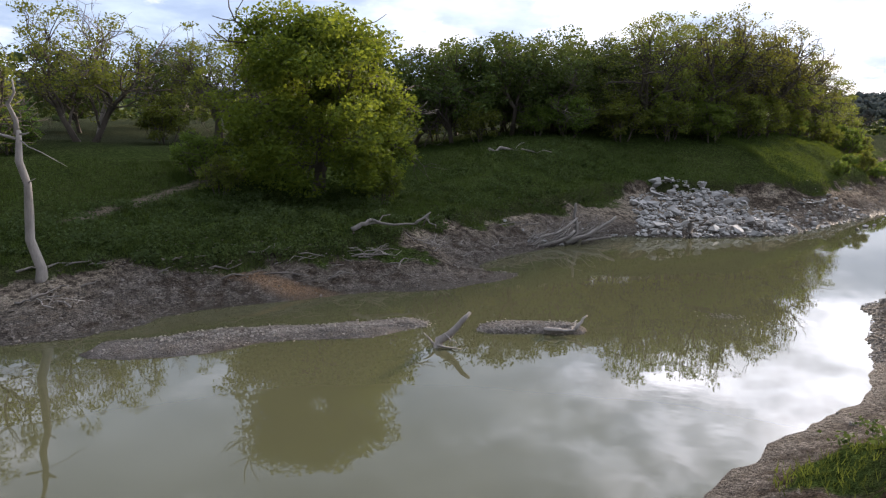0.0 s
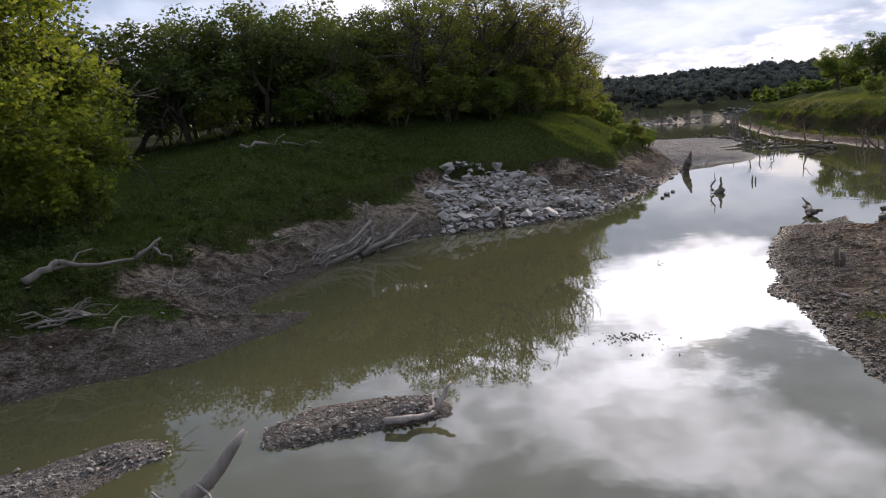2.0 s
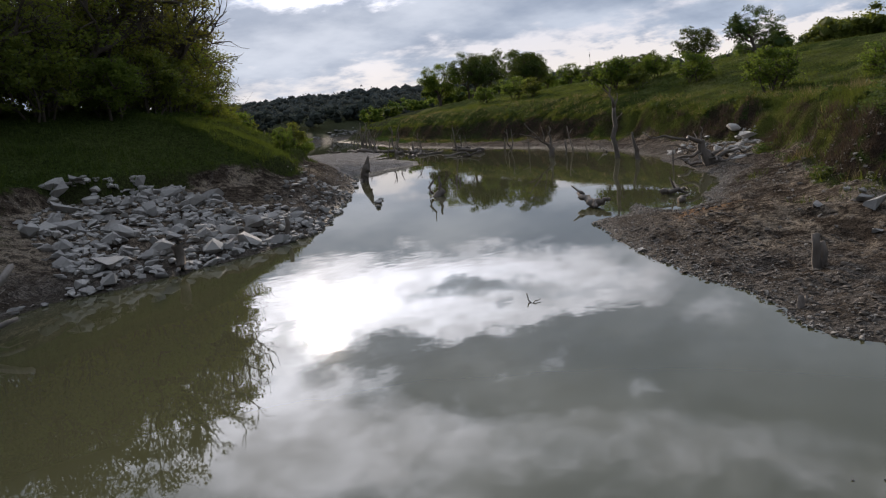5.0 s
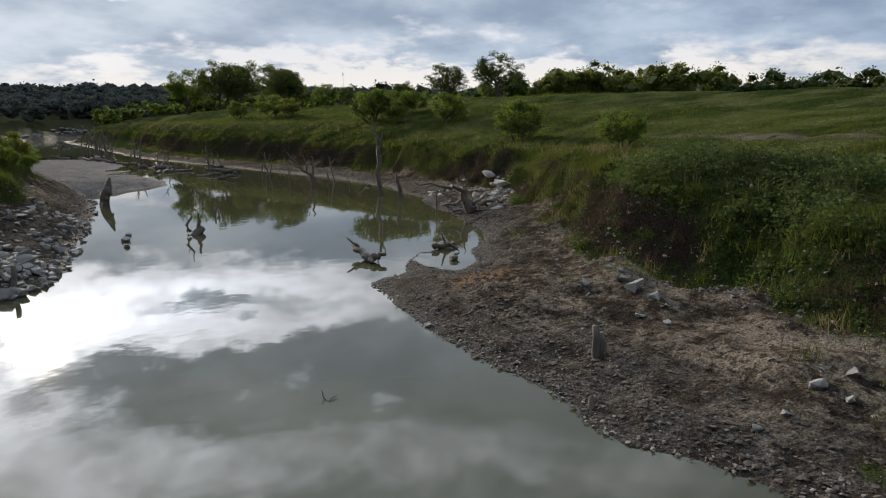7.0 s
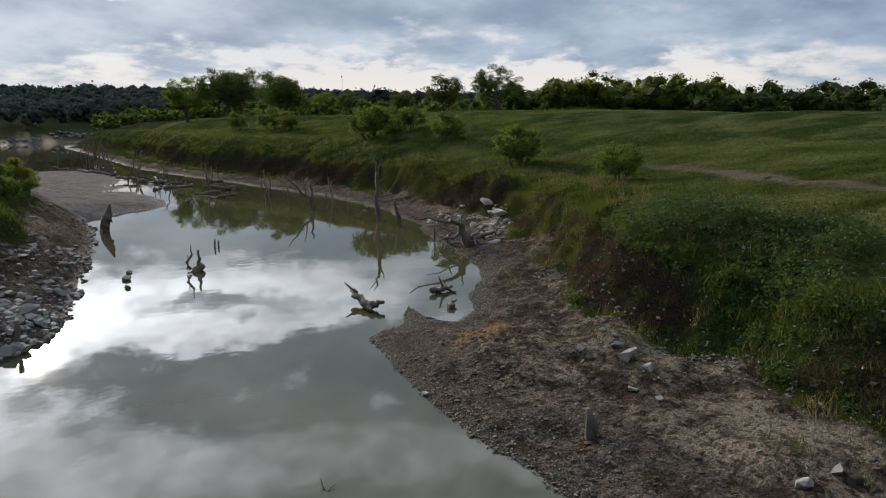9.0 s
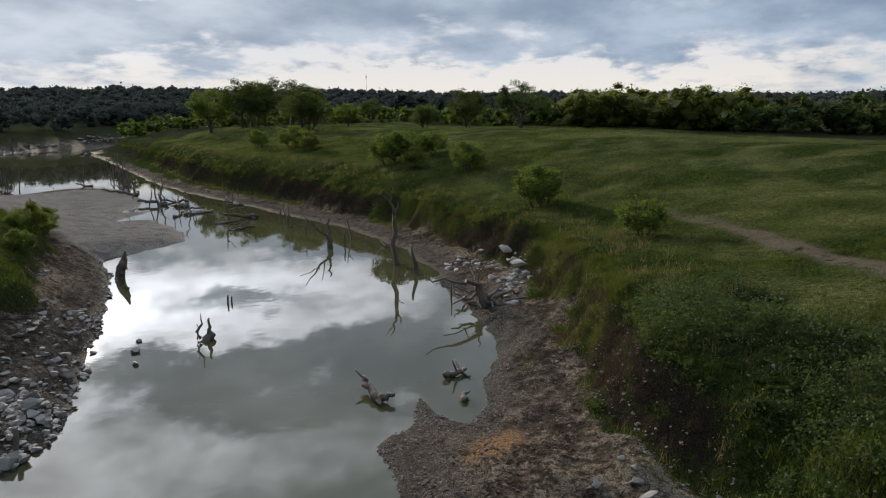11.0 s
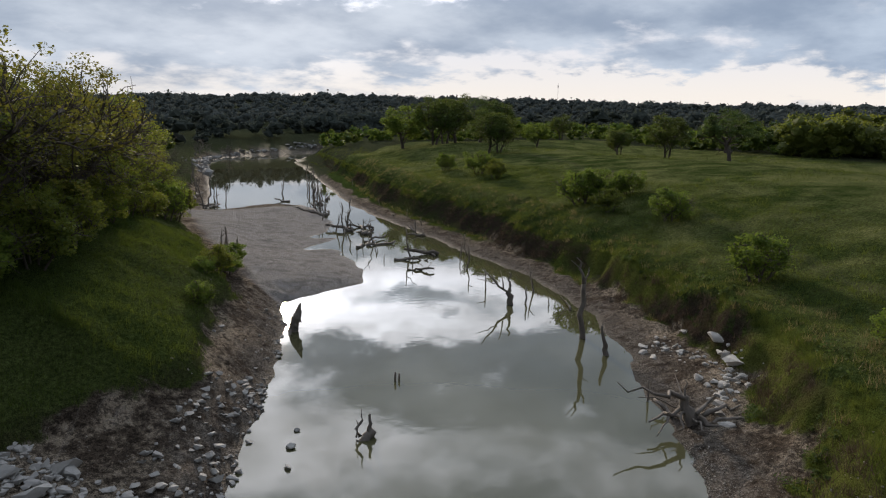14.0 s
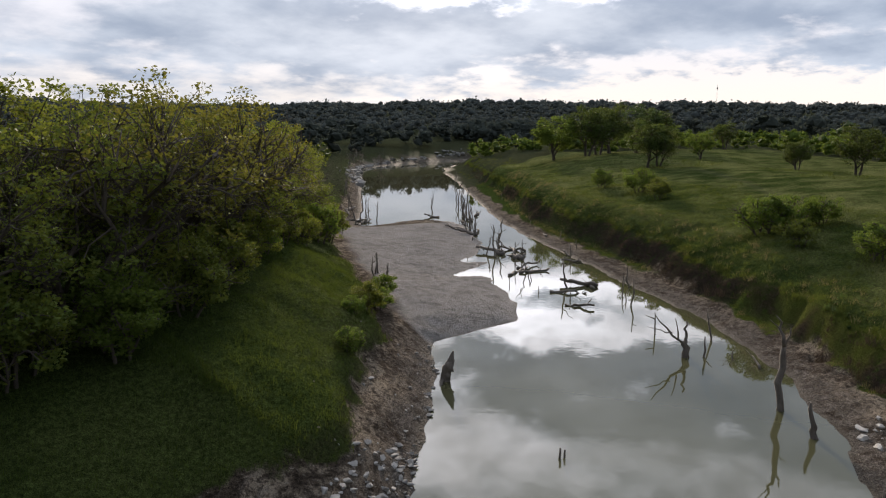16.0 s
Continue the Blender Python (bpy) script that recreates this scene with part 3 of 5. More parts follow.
def spaced(lo, hi, spans, grow):
    """Grid lines: even steps inside the spans, growing ones outside."""
    v = []
    for a, b, step in spans:
        v += list(np.arange(a, b - 0.5 * step, step))
    down, s, p = [], spans[0][2], v[0]
    while p > lo:
        s *= grow
        p -= s
        down.append(p)
    s, p = spans[-1][2], v[-1]
    while p < hi:
        s *= grow
        p += s
        v.append(p)
    return np.array(down[::-1] + v)


GRID = {}


def build_ground():
    xs = spaced(-2600, 2900, ((-11, 33, 0.21), (33, 62, 0.36), (62, 110, 0.9)), 1.08)
    ys = spaced(-2600, 2900, ((6, 15, 0.39), (15, 42, 0.21), (42, 74, 0.36), (74, 130, 0.9)), 1.08)
    X, Y = np.meshgrid(xs, ys)
    z, masks, *_ = land(X.ravel(), Y.ravel())
    nx, ny = len(xs), len(ys)
    GRID.update(xs=xs, ys=ys, z=z.reshape(ny, nx))
    idx = np.arange(nx * ny).reshape(ny, nx)
    quads = np.stack([idx[:-1, :-1], idx[:-1, 1:], idx[1:, 1:], idx[1:, :-1]], -1).reshape(-1, 4)
    me = bpy.data.meshes.new("ground")
    me.vertices.add(nx * ny)
    me.vertices.foreach_set("co", np.stack([X.ravel(), Y.ravel(), z], 1).astype(np.float32).ravel())
    me.loops.add(quads.size)
    me.loops.foreach_set("vertex_index", quads.astype(np.int32).ravel())
    me.polygons.add(len(quads))
    me.polygons.foreach_set("loop_start", np.arange(0, quads.size, 4, dtype=np.int32))
    me.polygons.foreach_set("use_smooth", np.ones(len(quads), bool))
    me.update(calc_edges=True)
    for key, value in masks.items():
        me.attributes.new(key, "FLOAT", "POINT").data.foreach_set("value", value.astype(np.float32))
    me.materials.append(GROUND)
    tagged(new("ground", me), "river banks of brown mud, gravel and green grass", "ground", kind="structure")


build_ground()
wm = bpy.data.meshes.new("water")
wm.from_pydata([(-400, -250, 0), (420, -250, 0), (420, 330, 0), (-400, 330, 0)], [], [(0, 1, 2, 3)])
wm.materials.append(WATER)
tagged(new("water", wm), "still muddy green river water mirroring the sky", "water", kind="structure")


def ground_z(x, y):
    xs, ys, z = GRID["xs"], GRID["ys"], GRID["z"]
    i, j = int(np.searchsorted(xs, x)) - 1, int(np.searchsorted(ys, y)) - 1
    u, v = (x - xs[i]) / (xs[i + 1] - xs[i]), (y - ys[j]) / (ys[j + 1] - ys[j])
    return float((z[j, i] * (1 - u) + z[j, i + 1] * u) * (1 - v) + (z[j + 1, i] * (1 - u) + z[j + 1, i + 1] * u) * v)


# ---- trees ----
def ball(rng, n):
    """Points spread evenly through a unit ball."""
    v = rng.normal(size=(n, 3))
    return v / np.linalg.norm(v, axis=1)[:, None] * rng.random((n, 1)) ** 0.38


def grow_tree(name, seed, height, spread, leaf_mat, leaves, leaf, stems=1, fork=0.28, droop=0.0, clump=0.42, bare=0.0, low=0.3, bark=None, depth=4,
              crown=None, lumps=60, lump=0.8, girth=0.019):
    """A tapered trunk that forks into limbs, and a crown of loose leaves in clumps round the twigs.
    crown: how far the outer clumps reach sideways and up, and the height of their middle, as parts of the height."""
    rng = np.random.default_rng(seed)
    wood, tips, limbs = Buf(), [], []

    def branch(p, d, length, r, level):
        k = 5 if level < 2 else (3 if level == 2 else 2)
        pts, cur, dirn = [p], p.copy(), d.copy()
        for _ in range(k):
            dirn = dirn + rng.normal(size=3) * (0.15 + 0.05 * level)
            dirn[2] += 0.08 - droop * level * 0.10
            dirn /= np.linalg.norm(dirn)
            cur = cur + dirn * length / k
            pts.append(cur.copy())
        wood.tube(pts, np.linspace(r, r * 0.6, k + 1), max(3, 8 - level * 2), 0.1, rng, cap=level > 2)
        if level in (1, 2):
            limbs.extend(pts[1:])
        if level >= depth - 1:
            tips.extend(pts[1:])
        if level >= depth:
            return
        n = rng.integers(3, 5) if level else rng.integers(4, 6)
        for i in range(n):
            f = rng.uniform(0.4, 1.0) if i else 1.0
            at = pts[min(k, int(round(f * k)))]
            side = rng.normal(size=3)
            side[2] *= 0.5
            side -= side.dot(dirn) * dirn
            side /= np.linalg.norm(side) + 1e-9
            nd = dirn + side * spread * rng.uniform(0.55, 1.2)
            nd /= np.linalg.norm(nd)
            branch(at.copy(), nd, length * rng.uniform(0.55, 0.82), r * rng.uniform(0.42, 0.6), level + 1)

    for s in range(stems):
        turn = s * 6.28 / stems + rng.uniform(0, 0.8)
        d = np.array((rng.normal() * 0.12, rng.normal() * 0.12, 1.0)) if stems == 1 else np.array((math.cos(turn) * 0.5, math.sin(turn) * 0.5, 1.0))
        p0 = np.array((0, 0, -0.25)) if stems == 1 else np.array((math.cos(turn) * 0.12, math.sin(turn) * 0.12, -0.2))
        branch(p0, d / np.linalg.norm(d), height * fork * rng.uniform(0.9, 1.15), height * (girth if stems == 1 else girth * 0.75), 0)
    tips_a, limbs_a = np.array(tips), np.array(limbs)
    scale = height / max(tips_a[:, 2].max() + clump * 0.6, 0.1)
    for i, v in enumerate(wood.v):
        wood.v[i] = v * scale
    tips_a, limbs_a = tips_a * scale, limbs_a * scale
    tips_a = tips_a[tips_a[:, 2] > height * low * rng.uniform(0.4, 1.0, len(tips_a))]
    if bare:
        tips_a = tips_a[rng.random(len(tips_a)) > bare]
    if crown:
        tips_a = tips_a[((tips_a - (0, 0, crown[2] * height)) ** 2 / (np.array((crown[0], crown[0], crown[1])) * height) ** 2).sum(1) < 1.1]
    n_out = int(leaves * 0.62) if crown else 0
    n_in = leaves - n_out
    pos = tips_a[rng.integers(0, len(tips_a), n_in)] + ball(rng, n_in) * (clump, clump, clump * 0.7)
    if crown:
        v = rng.normal(size=(lumps * 3, 3))
        v /= np.linalg.norm(v, axis=1)[:, None]
        v = v[v[:, 2] > -0.62][:lumps]
        c = v * rng.uniform(0.62, 1.02, (len(v), 1)) * (crown[0] * height, crown[0] * height, crown[1] * height) + (0, 0, crown[2] * height)
        c[:, 2] = np.minimum(c[:, 2], height * 0.97)
        c[:, 2] = np.maximum(c[:, 2], 0.35)
        size = lump * rng.uniform(0.55, 1.25, len(c))
        for p in c:
            near = limbs_a[np.argmin(((limbs_a - p) ** 2).sum(1))]
            mid = (near + p) / 2 + rng.normal(size=3) * 0.12 + (0, 0, 0.1)
            wood.tube([near, mid, p], (0.035, 0.022, 0.01), 3, 0.05, rng, cap=False)
        pick = rng.choice(len(c), n_out, p=size ** 2 / (size ** 2).sum())
        pos = np.concatenate([pos, c[pick] + ball(rng, n_out) * (size[pick] * 1.0)[:, None] * (1, 1, 0.62)])
    pos[:, 2] -= droop * np.abs(rng.normal(size=leaves)) * 0.4
    pos[:, 2] = np.maximum(pos[:, 2], 0.1)
    trunk_me = wood.mesh(name + "_trunk", bark or BARK)
    crown_me = quads_mesh(name + "_crown", leaf_quads(rng, pos, leaf), leaf_mat) if leaves else None
    return trunk_me, crown_me


def place_tree(name, kinds, x, y, size, turn, label, category="tree", group="", sink=0.0):
    tm, cm = kinds
    ob = empty(name, pose(x, y, ground_z(x, y) - sink, 0, 0, turn) @ Matrix.Diagonal((size, size, size, 1)))
    part("trunk", tm, ob)
    if cm is not None:
        part("crown", cm, ob)
    return tagged(ob, label, category, group)


BIG = grow_tree("elm", 11, 7.8, 0.95, LEAF_BRIGHT, 62000, 0.076, clump=0.5, droop=0.3, low=0.0, fork=0.2, crown=(0.47, 0.58, 0.36), lumps=190, lump=0.82)
ELMS = [grow_tree("riverside", 20 + i, 7.0, 1.0, mat, n, 0.070, stems=st, clump=0.42, bare=b, low=0.10, fork=0.22, crown=(0.46, 0.50, 0.55), lumps=54, lump=0.54)
        for i, (mat, n, b, st) in enumerate(((LEAF_MID, 7000, 0.2, 2), (LEAF_OLIVE, 5000, 0.35, 1), (LEAF_MID, 6400, 0.25, 3)))]
OAKS = [grow_tree("oak", 40 + i, 5.5, 1.05, LEAF_DARK, 8800, 0.09, stems=2, clump=0.45, low=0.03, fork=0.2, crown=(0.50, 0.50, 0.50), lumps=56, lump=0.8) for i in range(2)]
SHRUBS = [grow_tree("shrub", 60 + i, 2.3, 1.0, mat, 4800, 0.064, stems=4, fork=0.3, clump=0.25, low=0.02, depth=2, crown=(0.58, 0.52, 0.48), lumps=40, lump=0.38)
          for i, mat in enumerate((LEAF_SHRUB, LEAF_SHRUB, LEAF_MID))]
SNAGTREE = grow_tree("bare", 77, 6.5, 0.9, LEAF_MID, 0, 0.1, bark=DARKWOOD, depth=4, girth=0.013)

place_tree("tree", BIG, -3.5, 30.4, 1.0, 30, "broad elm in bright yellow-green spring leaf on the bank", group="bank trees")
LEFT = [
    # x, y, kind, size, turn
    (-15.5, 36, 0, 0.95, 10), (-20, 44, 3, 0.95, 80), (-12, 45, 2, 0.95, 200), (-9.5, 41, 0, 0.85, 140), (-15.2, 25.2, 0, 0.9, 20),
    (1.5, 45.5, 3, 1.1, 50), (4.8, 46.5, 4, 1.12, 120), (7.6, 47.5, 4, 1.0, 220), (-1.5, 46, 4, 1.05, 310), (10.5, 49, 3, 0.95, 15),
    (13.3, 47.9, 0, 1.0, 75), (16.2, 49.6, 2, 1.08, 160), (19.6, 51.0, 1, 1.12, 250), (23.6, 56.0, 1, 1.1, 340), (26.0, 59.6, 0, 1.04, 45),
    (29.0, 64.0, 1, 1.1, 130), (32.4, 68.6, 0, 1.05, 215), (36.0, 75.0, 2, 1.05, 290), (41.0, 80.5, 0, 0.9, 10), (15.0, 54.0, 0, 1.1, 95),
    (20.5, 58.5, 2, 1.1, 190), (25.0, 66.5, 1, 1.1, 260), (9.0, 55.0, 3, 1.2, 330), (2.0, 54.0, 3, 1.2, 170),
    (18.0, 53.0, 0, 1.05, 33), (22.0, 54.8, 1, 1.0, 303), (24.4, 61.5, 2, 1.05, 122), (28.4, 67.5, 0, 1.1, 12), (12.0, 52.5, 4, 1.1, 81), (6.0, 51.5, 3, 1.1, 141), (33.0, 74.5, 2, 1.1, 77), (-6.5, 48, 3, 1.1, 260), (-4.2, 43.5, 3, 1.2, 20), (-9.5, 50, 4, 1.3, 70), (-18, 52, 4, 1.1, 30), (45.0, 89, 0, 0.9, 120),
]
ALLK = [*ELMS, *OAKS]
KIND_LABEL = ("tall riverside tree in young green leaf", "thinly leafed tree in olive spring leaf", "riverside tree with arching limbs in fresh leaf",
              "dense dark green oak at the wood's edge", "dark green oak with a low crown")
for x, y, k, s, turn in LEFT:
    place_tree("tree", ALLK[k], x, y, s, turn, KIND_LABEL[k] + " on the grassy bank", group="bank trees")
place_tree("dead_tree", SNAGTREE, -17.5, 41, 1.35, 0, "bare leafless tree rising above the wood", "dead tree")

# undergrowth along the wood's edge
UNDER = [(5, 50, 1.3), (9, 51, 1.3), (12.8, 52, 1.4), (16.8, 54, 1.4), (21, 57, 1.4), (0.5, 49, 1.2), (-8, 30, 0.8), (-1.0, 30.2, 0.7), (-6.5, 27.8, 0.6), (-16, 31, 0.9), (-12.5, 38, 1.0), (3, 44, 0.9), (6.4, 45, 0.8), (9, 46.5, 1.0), (14.8, 47, 0.9),
         (17.6, 48.4, 1.0), (21.8, 52, 1.1), (25.4, 57.0, 0.8), (28.0, 60.4, 0.8), (31.0, 64.0, 0.9), (34.2, 67.6, 1.0), (38.2, 72.5, 1.3), (41, 76, 1.3), (44.5, 84, 1.4), (48.5, 91, 1.3), (11.5, 45.7, 1.15), (14.2, 46.4, 1.15), (17.2, 47.2, 1.0), (20.2, 50.0, 1.15), (22.9, 53.4, 1.15), (8.2, 45.4, 1.1), (26.8, 58.6, 1.0)]
for i, (x, y, s) in enumerate(UNDER):
    place_tree("bush", SHRUBS[2] if i % 3 else SHRUBS[0], x, y, s, 71 * i, "leafy green undergrowth bush at the edge of the wood", "bush", "undergrowth")

BUSHES = [(76.7, 76.7, 0.95, 0), (73.9, 69.8, 1.2, 1), (70.2, 65.0, 0.85, 2), (58.7, 49.1, 1.2, 0), (60.2, 48.0, 1.1, 1), (61.6, 46.6, 0.9, 1), (56.0, 45.4, 0.7, 2),
          (54.2, 40.4, 0.95, 0), (43.9, 32.0, 1.02, 0), (35.7, 25.2, 0.74, 1), (34.2, 58.4, 0.65, 0), (32.2, 55.9, 0.55, 1), (30.2, 53.9, 0.6, 2), (28.6, 52.6, 0.4, 1), (26.2, 49.2, 0.45, 0)]
for i, (x, y, s, k) in enumerate(BUSHES):
    place_tree("bush", SHRUBS[k], x, y, s, 47 * i, "rounded green mesquite bush growing in the pasture" if x > 36 else "leafy green bush on the grassy bank", "bush", "bushes")

PASTURE = [grow_tree("pasture_tree", 90 + i, h, 1.0, mat, 9000, 0.10, stems=st, clump=0.5, low=0.2, fork=0.2, depth=3, crown=(0.48, 0.42, 0.58), lumps=60, lump=0.7)
           for i, (mat, h, st) in enumerate(((LEAF_WEED, 7.0, 1), (LEAF_DARK, 6.5, 2), (LEAF_SHRUB, 6.0, 1)))]
FIELD = [(108.8, 112.5, 2, 1.3), (114, 109.5, 1, 1.35), (119, 111, 1, 1.3), (125, 113, 1, 1.45), (132, 112, 0, 1.35), (139, 113, 1, 1.35), (97, 85, 1, 1.0), (99, 84.6, 1, 0.85),
         (115, 88, 2, 0.7), (103.5, 67.7, 1, 0.58), (106, 68.6, 1, 0.55), (96.4, 57.8, 1, 0.85), (88.6, 47.8, 0, 0.8), (150, 116, 2, 0.9), (158, 108, 1, 0.9), (122, 59, 0, 0.9)]
FIELD_LABEL = ("tall green tree standing in the pasture", "dark green oak standing in the pasture", "small yellow-green tree standing in the pasture")
for i, (x, y, k, s) in enumerate(FIELD):
    place_tree("tree", PASTURE[k], x, y, s, 61 * i, FIELD_LABEL[k], group="pasture trees")


# ---- woods of the valley and the hills ----
def lump_shape():
    bm = bmesh.new()
    bmesh.ops.create_icosphere(bm, subdivisions=1, radius=1.0)
    v, f = np.array([p.co for p in bm.verts]), np.array([[p.index for p in q.verts] for q in bm.faces])
    bm.free()
    return v, f


def build_woods(name, label, mat, rings, seed, belt=None):
    """Crowns of several ragged clumps each, hidden under loose leaf sprays."""
    rng = np.random.default_rng(seed)
    lv, lf = lump_shape()
    quads, verts, faces, n = [], [], [], 0
    for r0, r1, count, clumps, leaves, leaf, tall in rings:
        if belt is None:
            r = np.sqrt(rng.uniform(r0 * r0, r1 * r1, count * 4))
            a = np.radians(rng.uniform(-48, 112, count * 4))
            x, y = 8 + r * np.sin(a), 22 + r * np.cos(a)
        else:
            x, y = belt(rng, count * 2)
            r = np.hypot(x, y)
        z, _, tt, left, wet = land(x, y)
        ok = ~wet & np.where(left, (tt > 5) & ((tt > 12) | (r > 85)), inside(x, y, WOOD_EDGE) & (tt > 6))
        if belt is not None:
            ok = ~wet & (z > 0.4)
        for i in np.flatnonzero(ok)[:count]:
            h = tall * rng.uniform(0.55, 1.3)
            w = h * rng.uniform(0.36, 0.55)
            c = (ball(rng, clumps) if clumps > 1 else np.zeros((1, 3))) * (w, w, h * 0.42) + (0, 0, h * 0.46)
            size = rng.uniform(0.17, 0.34, clumps) * h * (0.75 if r0 < 150 else 1.0 if r0 < 330 else 1.25 if r0 < 700 else 1.9)
            for p, s in zip(c, size):
                verts.append(lv * (0.72 * s * (1 + (0.30 if r0 < 330 else 0.18) * rng.normal(size=(len(lv), 1)))) * ((1, 1, 0.72) if r0 < 330 else (1.15, 1.15, 0.85)) + p + (x[i], y[i], z[i]))
                faces.append(lf + n)
                n += len(lv)
            k = rng.integers(0, clumps, leaves)
            v = rng.normal(size=(leaves, 3))
            v /= np.linalg.norm(v, axis=1)[:, None]
            v *= rng.uniform(0.7, 1.2, (leaves, 1))
            quads.append(leaf_quads(rng, c[k] + v * size[k][:, None] * (1, 1, 0.8) + (x[i], y[i], z[i]), leaf, 0.6, 0.6))
    me = bpy.data.meshes.new(name)
    me.from_pydata(np.concatenate(verts).tolist(), [], np.concatenate(faces).tolist())
    me.materials.append(mat)
    ob = tagged(new(name, me), label, "woodland", kind="stuff")
    me.polygons.foreach_set("use_smooth", [seed == 7] * len(me.polygons))
    part("foliage", quads_mesh(name + "_foliage", np.concatenate(quads), mat), ob)


def beside(line, lo, hi, i0, i1, side):
    """Places in a belt beside a line of the plan."""
    seg = line[i0:i1]
    cum = np.concatenate([[0], np.cumsum(np.hypot(*np.diff(seg, axis=0).T))])
    tan = np.gradient(seg, axis=0)
    tan /= np.linalg.norm(tan, axis=1)[:, None]

    def sample(rng, n):
        t = rng.uniform(0, cum[-1], n)
        r = lo + (hi - lo) * rng.random(n) ** 1.3
        return (np.interp(t, cum, seg[:, 0]) - np.interp(t, cum, tan[:, 1]) * side * r,
                np.interp(t, cum, seg[:, 1]) + np.interp(t, cum, tan[:, 0]) * side * r)
    return sample


build_woods("woodland", "dense dark oak and cedar wood beyond the banks", LEAF_DARK, ((45, 110, 50, 9, 420, 0.17, 5.2), (110, 200, 180, 7, 210, 0.24, 5.4)), 5)
THICKET = curve([(135, 124), (158, 122), (164, 104), (150, 84), (128, 62), (118, 46)])
COPSE, FAR_BELT = curve([(117, 49), (121, 37), (120, 25)]), curve([(120, 28), (121, 10), (116, -8), (108, -28)])
build_woods("green_thicket", "light green thicket behind the pasture", LEAF_SHRUB, ((110, 210, 300, 7, 330, 0.17, 4.0),), 6, beside(THICKET, 0, 45, 0, 99, 1))
build_woods("copse", "green copse at the pasture's edge", LEAF_MID, ((110, 210, 105, 8, 380, 0.18, 5.4),), 12, beside(COPSE, -4, 12, 0, 99, 1))
build_woods("dark_belt", "dark belt of oaks along the pasture's edge", LEAF_DARK, ((110, 210, 130, 8, 340, 0.18, 4.6),), 13, beside(FAR_BELT, -3, 14, 0, 99, 1))
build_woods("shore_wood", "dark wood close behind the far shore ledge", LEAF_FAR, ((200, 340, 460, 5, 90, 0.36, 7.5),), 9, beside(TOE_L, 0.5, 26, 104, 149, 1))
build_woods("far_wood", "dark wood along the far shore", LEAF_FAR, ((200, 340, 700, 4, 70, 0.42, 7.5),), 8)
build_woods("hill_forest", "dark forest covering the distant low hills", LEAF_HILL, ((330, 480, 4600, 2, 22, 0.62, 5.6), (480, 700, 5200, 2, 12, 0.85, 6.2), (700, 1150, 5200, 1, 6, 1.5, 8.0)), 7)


# ---- dead wood ----
def bent(rng, p0, p1, k=5, jitter=0.06):
    p0, p1 = np.array(p0, float), np.array(p1, float)
    t = np.linspace(0, 1, k)[:, None]
    pts = p0 + (p1 - p0) * t
    pts[1:-1] += rng.normal(size=(k - 2, 3)) * jitter * np.linalg.norm(p1 - p0)
    return pts


def wood_thing(name, x, y, pieces, label, category, mat, seed, group="", z=None, turn=0.0):
    """pieces: (part name, from, to, thick, thin)."""
    rng = np.random.default_rng(seed)
    ob = empty(name, pose(x, y, max(ground_z(x, y), -0.05) if z is None else z, 0, 0, turn))
    for kind, p0, p1, r0, r1 in pieces:
        b = Buf()
        k = 7 if r0 > 0.07 else 5
        radii = np.linspace(r0, r1, k)
        if kind in ("trunk", "stump"):
            radii[0] *= 1.35
            radii[-1] *= 0.75
        b.tube(bent(rng, p0, p1, k, 0.03 if kind in ("trunk", "stump", "post", "log") else 0.05), radii, 8 if r0 > 0.07 else 6, 0.16, rng)
        part(kind, b.mesh(kind, mat), ob)
    return tagged(ob, label, category, group)


wood_thing("dead_tree", -8.3, 19.5, [("trunk", (0, 0, -0.4), (-0.24, 0.05, 3.7), 0.125, 0.075), ("branch", (-0.28, 0.05, 3.6), (-0.25, 0, 4.9), 0.07, 0.015),
           ("branch", (-0.28, 0.05, 3.5), (-0.75, 0, 3.62), 0.05, 0.03), ("branch", (-0.26, 0.05, 3.6), (0.05, 0, 3.65), 0.03, 0.01),
           ("branch", (-0.26, 0.05, 3.5), (0.85, 0.1, 2.85), 0.018, 0.006), ("branch", (-0.1, 0, 2.4), (0.12, 0, 2.55), 0.02, 0.008)],
           "tall pale barkless dead trunk standing on the mud bank", "dead tree", DEADWOOD, 1)
wood_thing("leaning_snag", 1.56, 17.25, [("trunk", (-0.05, 0, -0.25), (0.80, 0.22, 0.74), 0.12, 0.045), ("branch", (0.1, 0, 0.06), (0.62, -0.15, 0.03), 0.03, 0.01),
           ("branch", (0.25, 0.05, 0.3), (0.55, -0.3, 0.15), 0.02, 0.008), ("branch", (0.02, -0.05, 0.1), (-0.2, 0.1, 0.3), 0.03, 0.012)],
           "broken grey log leaning out of the water", "snag", DEADWOOD, 2, z=0.0)
wood_thing("driftwood_root", 4.7, 18.55, [("root", (-0.6, -0.05, 0.08), (0.1, -0.1, 0.10), 0.06, 0.04), ("root", (0.1, -0.1, 0.1), (0.42, 0.2, 0.36), 0.05, 0.02), ("root", (0, -0.1, 0.1), (0.2, 0.35, 0.2), 0.03, 0.01)],
           "pale curved driftwood root lying on the gravel islet", "driftwood", DEADWOOD, 3, z=0.03)
